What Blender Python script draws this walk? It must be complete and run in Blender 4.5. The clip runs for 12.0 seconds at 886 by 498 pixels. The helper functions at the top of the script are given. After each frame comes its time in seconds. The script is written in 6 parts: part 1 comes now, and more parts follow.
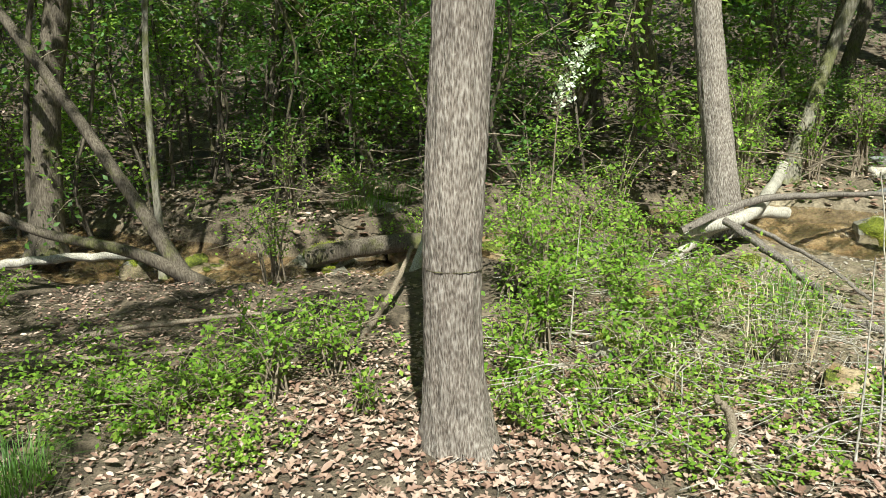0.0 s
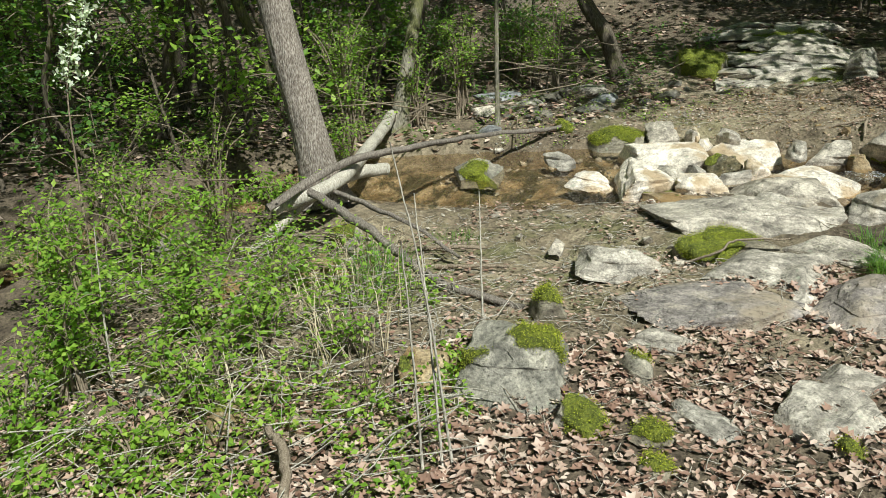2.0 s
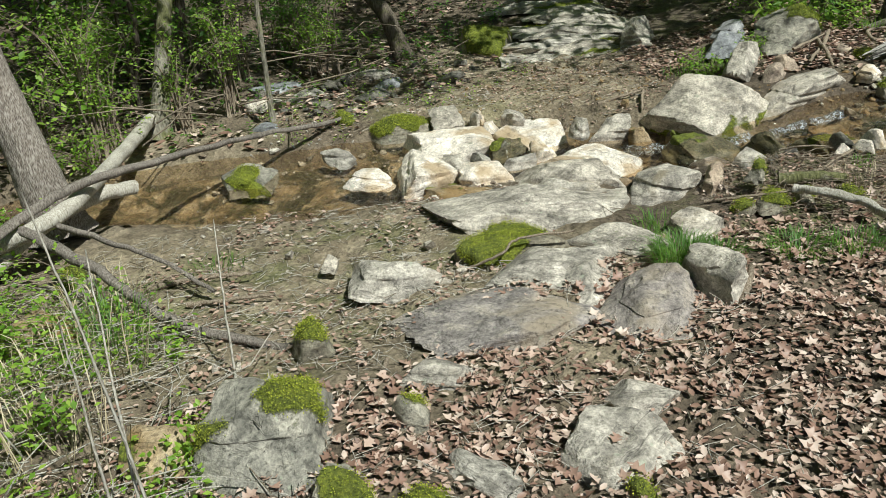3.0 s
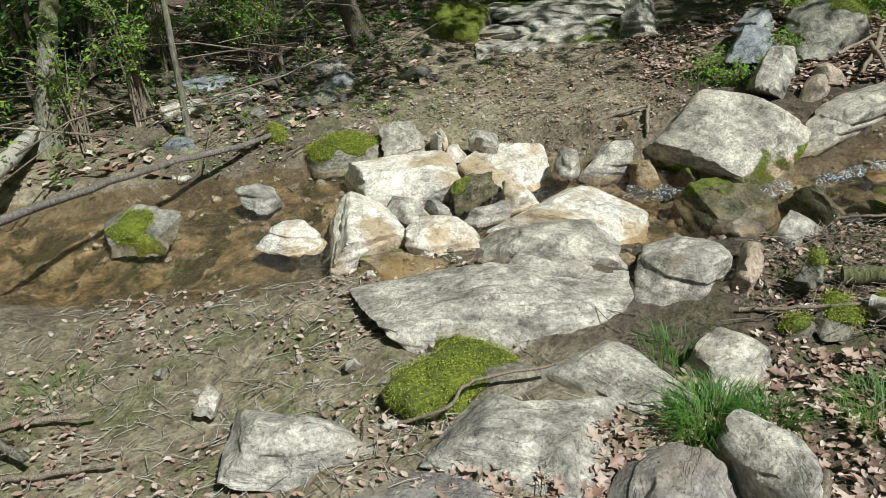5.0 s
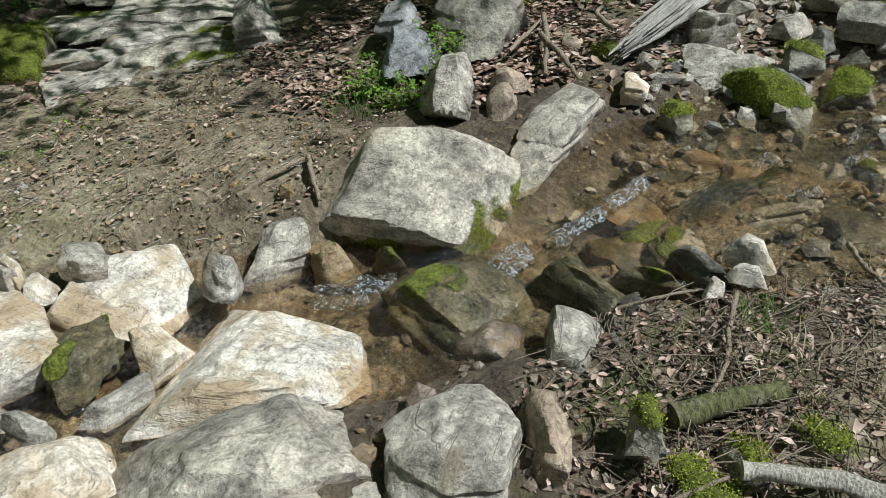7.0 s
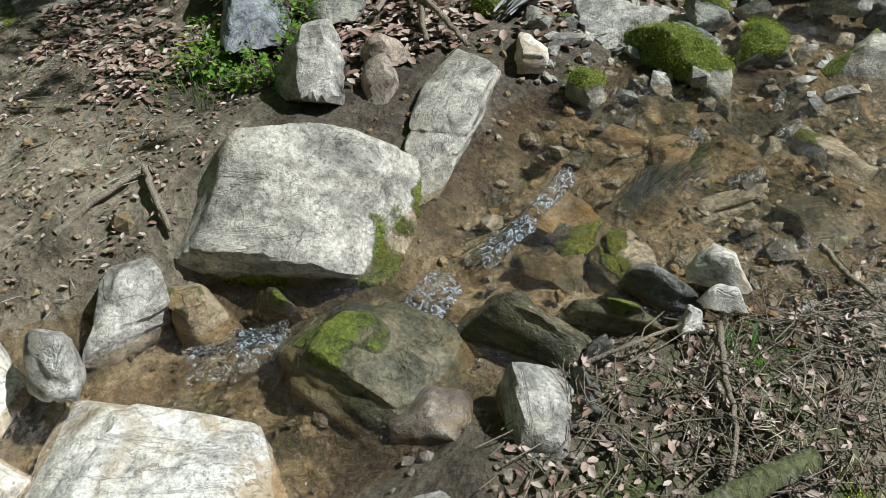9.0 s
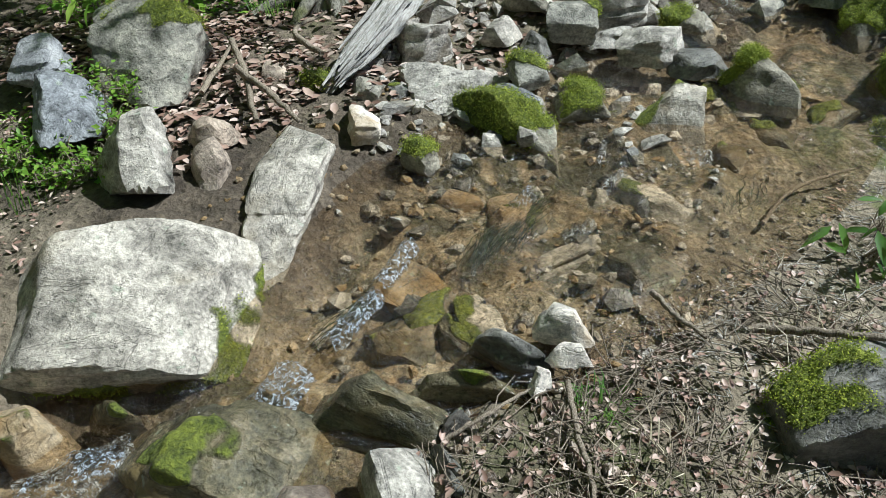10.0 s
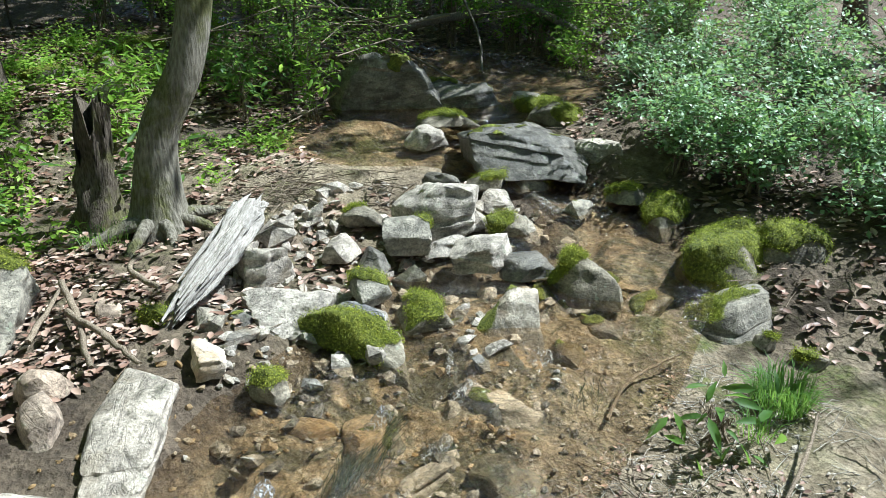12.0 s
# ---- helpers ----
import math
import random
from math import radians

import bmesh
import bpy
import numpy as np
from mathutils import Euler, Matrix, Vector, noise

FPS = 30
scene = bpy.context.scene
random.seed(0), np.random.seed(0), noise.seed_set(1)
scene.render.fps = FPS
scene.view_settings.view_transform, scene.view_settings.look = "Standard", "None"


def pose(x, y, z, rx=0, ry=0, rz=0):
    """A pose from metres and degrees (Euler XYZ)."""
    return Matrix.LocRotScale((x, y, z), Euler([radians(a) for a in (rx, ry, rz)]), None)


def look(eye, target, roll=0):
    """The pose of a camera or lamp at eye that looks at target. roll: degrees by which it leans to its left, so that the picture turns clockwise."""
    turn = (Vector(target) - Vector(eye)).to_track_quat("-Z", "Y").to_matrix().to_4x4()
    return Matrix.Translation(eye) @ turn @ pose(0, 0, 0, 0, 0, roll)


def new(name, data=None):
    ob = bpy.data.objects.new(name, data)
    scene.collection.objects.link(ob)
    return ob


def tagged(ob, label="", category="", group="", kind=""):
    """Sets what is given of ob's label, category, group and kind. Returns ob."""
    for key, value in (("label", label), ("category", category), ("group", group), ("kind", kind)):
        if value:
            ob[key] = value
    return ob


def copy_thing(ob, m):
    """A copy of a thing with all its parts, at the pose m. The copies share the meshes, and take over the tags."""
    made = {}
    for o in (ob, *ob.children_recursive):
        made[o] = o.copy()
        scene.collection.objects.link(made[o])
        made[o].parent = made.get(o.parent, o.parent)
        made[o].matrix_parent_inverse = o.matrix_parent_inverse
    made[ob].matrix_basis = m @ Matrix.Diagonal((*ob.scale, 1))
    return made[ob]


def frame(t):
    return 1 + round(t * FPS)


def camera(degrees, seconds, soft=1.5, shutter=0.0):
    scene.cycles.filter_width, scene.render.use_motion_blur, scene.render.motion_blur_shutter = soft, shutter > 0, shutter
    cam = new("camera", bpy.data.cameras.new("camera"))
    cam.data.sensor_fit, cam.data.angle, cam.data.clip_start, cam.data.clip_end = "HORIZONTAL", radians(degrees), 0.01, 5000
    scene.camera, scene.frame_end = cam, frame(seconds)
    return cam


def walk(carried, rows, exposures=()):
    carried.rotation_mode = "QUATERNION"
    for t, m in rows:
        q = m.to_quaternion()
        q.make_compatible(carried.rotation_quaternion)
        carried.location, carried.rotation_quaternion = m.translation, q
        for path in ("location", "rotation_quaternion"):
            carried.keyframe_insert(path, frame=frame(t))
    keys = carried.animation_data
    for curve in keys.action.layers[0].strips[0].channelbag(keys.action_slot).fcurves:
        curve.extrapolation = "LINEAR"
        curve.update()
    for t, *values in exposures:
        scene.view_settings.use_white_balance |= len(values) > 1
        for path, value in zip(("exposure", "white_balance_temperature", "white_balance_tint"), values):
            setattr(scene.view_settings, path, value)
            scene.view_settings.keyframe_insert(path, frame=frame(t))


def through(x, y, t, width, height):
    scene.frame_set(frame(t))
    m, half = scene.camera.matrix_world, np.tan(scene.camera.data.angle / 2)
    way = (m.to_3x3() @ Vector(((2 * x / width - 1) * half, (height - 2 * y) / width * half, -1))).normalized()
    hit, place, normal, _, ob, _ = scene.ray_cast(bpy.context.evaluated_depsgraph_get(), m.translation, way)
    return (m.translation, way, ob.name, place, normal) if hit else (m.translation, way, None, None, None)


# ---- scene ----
cam = camera(58.6, 12.0, soft=0.8)
METRES, EYE, TILT, LEAN, TURN = 5.0, 1.6, -17.0, 1.0, 0.0
ROWS = [
    (0.0, 0.0, 0.0, 0.0, -0.0, -0.0, -0.0),
    (0.5, 0.0229, 0.033, 0.0128, -3.9, -1.05, 2.03),
    (1.0, 0.0546, 0.0578, 0.0156, -7.47, -2.13, 3.25),
    (1.5, 0.1008, 0.0759, 0.0218, -12.99, -3.31, 4.77),
    (2.0, 0.1419, 0.0965, 0.0259, -22.26, -5.14, 8.72),
    (2.5, 0.1843, 0.1259, 0.0339, -31.99, -7.48, 12.33),
    (3.0, 0.2396, 0.1542, 0.0374, -35.45, -9.09, 13.45),
    (5.0, 0.4199, 0.3081, 0.1037, -36.08, -12.85, 13.1),
    (5.5, 0.4772, 0.3406, 0.1206, -41.96, -15.77, 14.49),
    (6.0, 0.5223, 0.3869, 0.1304, -53.49, -18.37, 16.07),
    (6.5, 0.5655, 0.4361, 0.1439, -61.03, -20.36, 17.96),
    (7.0, 0.6122, 0.4832, 0.1501, -65.01, -23.08, 18.7),
    (7.5, 0.6472, 0.5149, 0.1595, -71.99, -26.71, 17.87),
    (9.5, 0.7208, 0.5644, 0.1736, -82.53, -34.44, 18.66),
    (10.0, 0.7244, 0.5488, 0.1804, -91.46, -33.38, 17.76),
    (10.5, 0.7275, 0.5399, 0.1887, -100.03, -31.24, 17.26),
    (11.0, 0.7302, 0.5355, 0.1946, -103.43, -28.42, 17.92),
    (11.5, 0.7303, 0.5353, 0.201, -104.0, -26.39, 18.04),
    (12.0, 0.7308, 0.5382, 0.2048, -104.21, -24.27, 17.72),
]
walk(cam, [(t, pose(0, 0, EYE, TILT, LEAN, TURN) @ pose(METRES * x, METRES * y, METRES * z, 90 + pitch, roll, yaw)) for t, x, y, z, yaw, pitch, roll in ROWS],
     exposures=[(0.0, 0.92, 6250, 0.0), (2.5, 0.34, 6050, 1.0), (5.0, 0.26, 5800, 2.0), (8.0, 0.12, 5600, 4.0), (10.0, 0.55, 5400, 4.0), (12.0, 1.05, 5450, 4.0)])

# ---- daylight: afternoon sun from behind the first view, blue spring sky ----
SUN_FROM, SUN_UP = 172.0, 54.0  # compass degrees from +y towards +x, elevation
world = bpy.data.worlds.new("sky")
scene.world = world
world.use_nodes = True
sky = world.node_tree.nodes.new("ShaderNodeTexSky")
sky.sky_type, sky.sun_disc = "NISHITA", False
sky.sun_elevation, sky.sun_rotation = radians(SUN_UP), radians(SUN_FROM)
world.node_tree.links.new(sky.outputs[0], world.node_tree.nodes["Background"].inputs[0])
world.node_tree.nodes["Background"].inputs[1].default_value = 0.04
sun = new("sun", bpy.data.lights.new("sun", "SUN"))
sun.data.energy, sun.data.angle, sun.data.color = 5.0, radians(0.53), (1.0, 0.965, 0.89)
sun_way = Vector((math.sin(radians(SUN_FROM)) * math.cos(radians(SUN_UP)), math.cos(radians(SUN_FROM)) * math.cos(radians(SUN_UP)), math.sin(radians(SUN_UP))))
sun.matrix_world = look(sun_way * 40, (0, 0, 0))

# ---- small mesh tools ----
rng = np.random.default_rng(7)


def mesh_of(name, verts, faces, smooth=True):
    """One mesh from an array of vertices and one (or a list) of arrays of faces."""
    faces = faces if isinstance(faces, list) else [faces]
    faces = [np.asarray(f, dtype=np.int32) for f in faces if len(f)]
    me = bpy.data.meshes.new(name)
    verts = np.asarray(verts, dtype=np.float32)
    me.vertices.add(len(verts))
    me.vertices.foreach_set("co", verts.ravel())
    loops = np.concatenate([f.ravel() for f in faces])
    sizes = np.concatenate([np.full(len(f), f.shape[1], dtype=np.int32) for f in faces])
    me.loops.add(len(loops))
    me.loops.foreach_set("vertex_index", loops)
    me.polygons.add(len(sizes))
    me.polygons.foreach_set("loop_start", np.concatenate([[0], np.cumsum(sizes)[:-1]]).astype(np.int32))
    me.polygons.foreach_set("use_smooth", np.full(len(sizes), smooth))
    me.update(calc_edges=True)
    me.validate()
    return me


def part(name, me, material, parent=None, label=""):
    ob = new(name, me)
    if not me.materials:
        me.materials.append(material)
    if parent:
        ob.parent = parent
    return tagged(ob, label)


def thing(name, place, label, category, group="", kind=""):
    ob = new(name)
    ob.empty_display_size = 0.1
    ob.matrix_basis = place
    return tagged(ob, label, category, group, kind)


class Pile:
    """Gathers pieces of one mesh: vertices with triangles and quads."""

    def __init__(self):
        self.v, self.q, self.t, self.n = [], [], [], 0

    def add(self, verts, quads=(), tris=()):
        self.v.append(np.asarray(verts, dtype=np.float32))
        if len(quads):
            self.q.append(np.asarray(quads) + self.n)
        if len(tris):
            self.t.append(np.asarray(tris) + self.n)
        self.n += len(verts)

    def mesh(self, name, smooth=True):
        faces = [np.concatenate(f) for f in (self.q, self.t) if f]
        return mesh_of(name, np.concatenate(self.v), faces, smooth)


def hash01(i, j, seed):
    h = (i.astype(np.int64) * 374761393 + j.astype(np.int64) * 668265263 + seed * 974711) & 0xFFFFFFFF
    h = ((h ^ (h >> 13)) * 1274126177) & 0xFFFFFFFF
    return ((h ^ (h >> 16)) & 0xFFFF) / 65535.0


def soft_noise(x, y, size, seed=0):
    """Smooth value noise in -1..1 over the plan, with features of that size in metres."""
    x, y = np.asarray(x, float) / size, np.asarray(y, float) / size
    i, j = np.floor(x), np.floor(y)
    u, v = x - i, y - j
    u, v = u * u * (3 - 2 * u), v * v * (3 - 2 * v)
    a, b = hash01(i, j, seed), hash01(i + 1, j, seed)
    c, d = hash01(i, j + 1, seed), hash01(i + 1, j + 1, seed)
    return 2 * ((a * (1 - u) + b * u) * (1 - v) + (c * (1 - u) + d * u) * v) - 1


def curve_points(points, steps):
    """Catmull-Rom through the points."""
    p = np.asarray(points, float)
    p = np.vstack([2 * p[0] - p[1], p, 2 * p[-1] - p[-2]])
    out = []
    for k in range(1, len(p) - 2):
        for s in np.arange(steps) / steps:
            out.append(0.5 * (2 * p[k] + (p[k + 1] - p[k - 1]) * s + (2 * p[k - 1] - 5 * p[k] + 4 * p[k + 1] - p[k + 2]) * s ** 2 + (3 * p[k] - p[k - 1] - 3 * p[k + 1] + p[k + 2]) * s ** 3))
    return np.array(out + [p[-2]])


def tube(pile, path, radii, sides=8, lumps=0.0, capped=True, seed=0):
    """A round, uneven stem along the path."""
    path = np.asarray(path, float)
    radii = np.interp(np.linspace(0, 1, len(path)), np.linspace(0, 1, len(radii)), radii)
    along = np.gradient(path, axis=0)
    along /= np.linalg.norm(along, axis=1)[:, None] + 1e-9
    ref = np.array([0.0, 0.0, 1.0]) if abs(along[:, 2]).mean() < 0.8 else np.array([1.0, 0.0, 0.0])
    a = np.cross(along, ref)
    a /= np.linalg.norm(a, axis=1)[:, None] + 1e-9
    b = np.cross(along, a)
    w = np.arange(sides) * 2 * np.pi / sides
    n = len(path)
    rr = radii[:, None] * np.ones(sides)[None]
    if lumps:
        k = np.arange(n)[:, None] + 0 * w[None]
        rr = rr * (1 + lumps * soft_noise(np.cos(w)[None] * 2 + k * 0.23, np.sin(w)[None] * 2 + 7 * seed + k * 0.11, 0.8, seed))
    ring = path[:, None] + rr[..., None] * (a[:, None] * np.cos(w)[None, :, None] + b[:, None] * np.sin(w)[None, :, None])
    idx = np.arange(n * sides).reshape(n, sides)
    quads = np.stack([idx[:-1], np.roll(idx, -1, 1)[:-1], np.roll(idx, -1, 1)[1:], idx[1:]], -1).reshape(-1, 4)
    verts, tris = ring.reshape(-1, 3), []
    if capped:
        verts = np.vstack([verts, path[0], path[-1]])
        for base, c, flip in ((0, n * sides, 1), ((n - 1) * sides, n * sides + 1, -1)):
            for s in range(sides):
                tri = (base + s, base + (s + 1) % sides, c)
                tris.append(tri[::flip])
    pile.add(verts, quads, tris)


def turned(n, up=0.5, gen=None):
    """n random turns as 3x3 matrices whose z axis leans up by that much."""
    gen = gen or rng
    z = gen.normal(size=(n, 3)) + np.array([0, 0, up * 3])
    z /= np.linalg.norm(z, axis=1)[:, None]
    x = gen.normal(size=(n, 3))
    x -= (x * z).sum(1)[:, None] * z
    x /= np.linalg.norm(x, axis=1)[:, None]
    return np.stack([x, np.cross(z, x), z], -1)


# leaf outlines: x along the leaf, a fold along the middle
LEAF_SMALL = (np.array([(0, 0, 0), (0.45, 0.28, 0.07), (1, 0, -0.02), (0.45, -0.28, 0.07)]), np.array([(0, 2, 1), (0, 3, 2)]))
LEAF_LONG = (np.array([(0, 0, 0), (0.25, 0.13, 0.04), (0.6, 0.12, 0.05), (1, 0, -0.12), (0.6, -0.12, 0.05), (0.25, -0.13, 0.04), (0.45, 0, 0.0)]),
             np.array([(0, 6, 1), (1, 6, 2), (2, 6, 3), (3, 6, 4), (4, 6, 5), (5, 6, 0)]))
LEAF_OAK = (np.array([(0, 0, 0.0), (0.18, 0.10, 0.05), (0.3, 0.32, 0.16), (0.42, 0.13, 0.05), (0.6, 0.38, 0.2), (0.7, 0.15, 0.05), (1, 0.03, 0.12),
                      (0.72, -0.16, 0.07), (0.62, -0.36, 0.16), (0.44, -0.12, 0.05), (0.28, -0.3, 0.2), (0.16, -0.1, 0.05), (0.5, 0, 0.0)]),
            np.array([(k, (k + 1) % 12, 12) for k in range(12)])[:, [0, 2, 1]])
LEAF_DRY = (np.array([(0, 0, 0.06), (0.35, 0.26, 0.14), (0.75, 0.2, 0.2), (1, 0, 0.1), (0.7, -0.22, 0.12), (0.3, -0.24, 0.16), (0.5, 0, 0.0)]),
            np.array([(0, 6, 1), (1, 6, 2), (2, 6, 3), (3, 6, 4), (4, 6, 5), (5, 6, 0)]))


def scatter(pile, leaf, places, turns, sizes):
    verts, tris = leaf
    n = len(places)
    v = np.einsum("nij,kj->nki", turns, verts) * np.asarray(sizes).reshape(-1, 1, 1) + np.asarray(places)[:, None]
    f = (np.arange(n) * len(verts))[:, None, None] + tris[None]
    pile.add(v.reshape(-1, 3), tris=f.reshape(-1, 3))


# ---- materials ----
class Nodes:
    def __init__(self, name):
        self.mat = bpy.data.materials.new(name)
        self.mat.use_nodes = True
        self.tree = self.mat.node_tree
        self.bsdf = self.tree.nodes["Principled BSDF"]
        self.out = self.tree.nodes["Material Output"]

    def node(self, kind, **inputs):
        n = self.tree.nodes.new(kind)
        for key, value in inputs.items():
            self.set(n.inputs[key.replace("_", " ")], value)
        return n

    def set(self, socket, value):
        if isinstance(value, bpy.types.NodeSocket):
            self.tree.links.new(value, socket)
        elif isinstance(value, tuple) and len(value) == 3 and socket.type == "RGBA":
            socket.default_value = (*value, 1)
        else:
            socket.default_value = value

    def coords(self, which="Object", scale=(1, 1, 1)):
        m = self.node("ShaderNodeMapping")
        self.set(m.inputs["Vector"], self.node("ShaderNodeTexCoord").outputs[which])
        m.inputs["Scale"].default_value = scale
        return m.outputs[0]

    def noise(self, vector, scale, detail=5.0, rough=0.6, twist=0.0):
        n = self.node("ShaderNodeTexNoise", Vector=vector, Scale=scale, Detail=detail, Roughness=rough, Distortion=twist)
        return n.outputs["Fac"]

    def ramp(self, fac, *stops):
        r = self.node("ShaderNodeValToRGB", Fac=fac)
        e = r.color_ramp.elements
        while len(e) < len(stops):
            e.new(0.5)
        for k, (at, colour) in enumerate(stops):
            e[k].position = at
            e[k].color = (*colour, 1) if isinstance(colour, tuple) else (colour, colour, colour, 1)
        return r.outputs["Color"]

    def mix(self, fac, a, b, how="MIX"):
        m = self.tree.nodes.new("ShaderNodeMix")
        m.data_type, m.blend_type = "RGBA", how
        self.set(m.inputs[0], fac), self.set(m.inputs[6], a), self.set(m.inputs[7], b)
        return m.outputs[2]

    def math(self, how, a, b=0.5):
        m = self.tree.nodes.new("ShaderNodeMath")
        m.operation, m.use_clamp = how, how != "SUBTRACT"
        self.set(m.inputs[0], a), self.set(m.inputs[1], b)
        return m.outputs[0]

    def bump(self, height, strength, distance, normal=None):
        b = self.node("ShaderNodeBump", Height=height, Strength=strength, Distance=distance)
        if normal:
            self.set(b.inputs["Normal"], normal)
        return b.outputs[0]

    def finish(self, colour, rough, normal=None, gloss=0.4):
        self.set(self.bsdf.inputs["Base Color"], colour)
        self.set(self.bsdf.inputs["Roughness"], rough)
        self.bsdf.inputs["Specular IOR Level"].default_value = gloss
        if normal:
            self.set(self.bsdf.inputs["Normal"], normal)
        return self.mat


MOSS_DARK, MOSS_MID, MOSS_LIGHT = (0.035, 0.045, 0.008), (0.13, 0.148, 0.018), (0.3, 0.32, 0.035)


def stone_material(name, dark, mid, light, moss=0.0, stain=0.0, rough=0.8, stain_colour=(0.26, 0.16, 0.06)):
    """Foliated creek stone: streaks along the layers, speckle, brown silt stains, moss on the upper sides."""
    n = Nodes(name)
    c = n.coords("Object")
    rnd = n.node("ShaderNodeObjectInfo").outputs["Random"]
    shifted = n.node("ShaderNodeVectorMath")
    shifted.operation = "ADD"
    n.set(shifted.inputs[0], c)
    n.set(shifted.inputs[1], n.node("ShaderNodeCombineXYZ", X=n.math("MULTIPLY", rnd, 1.0), Y=rnd, Z=rnd).outputs[0])
    c = shifted.outputs[0]
    stretch = n.node("ShaderNodeMapping", Vector=c)
    stretch.inputs["Scale"].default_value, stretch.inputs["Rotation"].default_value = (1.8, 2.6, 5.0), (0.25, 0.2, 0.5)
    streak = n.noise(stretch.outputs[0], 3.2, 9.0, 0.74, 0.35)
    blotch = n.noise(c, 7.0, 8.0, 0.7, 0.2)
    crack = n.node("ShaderNodeTexVoronoi", Vector=n.mix(0.12, c, n.node("ShaderNodeTexNoise", Vector=c, Scale=6.0).outputs["Color"]), Scale=5.0)
    crack.feature = "DISTANCE_TO_EDGE"
    crack = n.ramp(crack.outputs["Distance"], (0.0, 0.0), (0.025, 1.0))
    speck = n.noise(c, 90.0, 3.0, 0.7)
    base = n.ramp(streak, (0.36, dark), (0.5, mid), (0.62, light))
    base = n.mix(0.75, base, n.ramp(blotch, (0.34, 0.5), (0.5, 1.05), (0.66, 1.3)), "MULTIPLY")
    base = n.mix(0.8, base, n.ramp(speck, (0.3, 0.5), (0.6, 1.15)), "MULTIPLY")
    base = n.mix(0.6, base, n.ramp(n.noise(c, 26.0, 5.0, 0.75), (0.36, 0.45), (0.5, 1.0), (0.66, 1.25)), "MULTIPLY")
    base = n.mix(1.0, base, (1.08, 1.0, 0.92), "MULTIPLY")
    base = n.mix(n.math("MULTIPLY", n.ramp(n.noise(c, 2.2, 2.0), (0.55, 0.0), (0.66, 0.4)), 1.0), base, n.mix(1.0, base, crack, "MULTIPLY"))
    base = n.mix(0.25, base, n.mix(rnd, (0.92, 0.9, 0.92), (1.16, 1.0, 0.84)), "MULTIPLY")
    if stain:
        patch = n.ramp(n.noise(c, 3.0, 4.0, 0.6, 0.5), (0.66 - 0.3 * stain, 0.0), (0.78 - 0.3 * stain, 1.0))
        base = n.mix(n.math("MULTIPLY", patch, 0.8), base, stain_colour)
    lichen = n.ramp(n.noise(c, 22.0, 3.0, 0.5), (0.66, 0.0), (0.72, 0.5))
    base = n.mix(lichen, base, (0.34, 0.37, 0.27))
    vein = n.node("ShaderNodeMapping", Vector=c)
    vein.inputs["Scale"].default_value, vein.inputs["Rotation"].default_value = (0.6, 5.0, 9.0), (0.3, 0.15, 0.9)
    seam = n.math("ABSOLUTE", n.math("SUBTRACT", n.noise(vein.outputs[0], 1.6, 5.0, 0.6, 0.6), 0.5))
    seam = n.ramp(seam, (0.0, 0.0), (0.012, 1.0))
    base = n.mix(0.22, base, n.mix(1.0, base, seam, "MULTIPLY"))
    pits = n.ramp(n.noise(c, 48.0, 4.0, 0.65), (0.3, 0.0), (0.44, 1.0))
    base = n.mix(0.3, base, n.mix(1.0, base, pits, "MULTIPLY"))
    relief = n.math("ADD", n.math("MULTIPLY", streak, 0.5), n.math("MULTIPLY", blotch, 0.5))
    normal = n.bump(speck, 0.7, 0.005, n.bump(n.math("MULTIPLY", seam, pits), 0.6, 0.006, n.bump(relief, 0.75, 0.028)))
    r = rough
    if moss:
        cover = n.node("ShaderNodeAttribute")
        cover.attribute_name = "moss"
        where = n.math("ADD", n.math("MULTIPLY", cover.outputs["Fac"], 0.5), n.math("MULTIPLY", n.noise(c, 24.0, 6.0, 0.75), 0.5))
        fac = n.ramp(where, (0.4, 0.0), (0.52, 1.0))
        tuft = n.noise(c, 70.0, 4.0, 0.7)
        green = n.ramp(n.math("ADD", n.math("MULTIPLY", tuft, 0.6), n.math("MULTIPLY", n.noise(c, 9.0, 3.0), 0.4)), (0.34, MOSS_DARK), (0.5, MOSS_MID), (0.68, MOSS_LIGHT))
        base = n.mix(fac, base, green)
        normal = n.bump(n.math("MULTIPLY", tuft, fac), 0.9, 0.02, normal)
        r = n.mix(fac, (rough, rough, rough), (0.95, 0.95, 0.95))
    return n.finish(base, r, normal, 0.45)


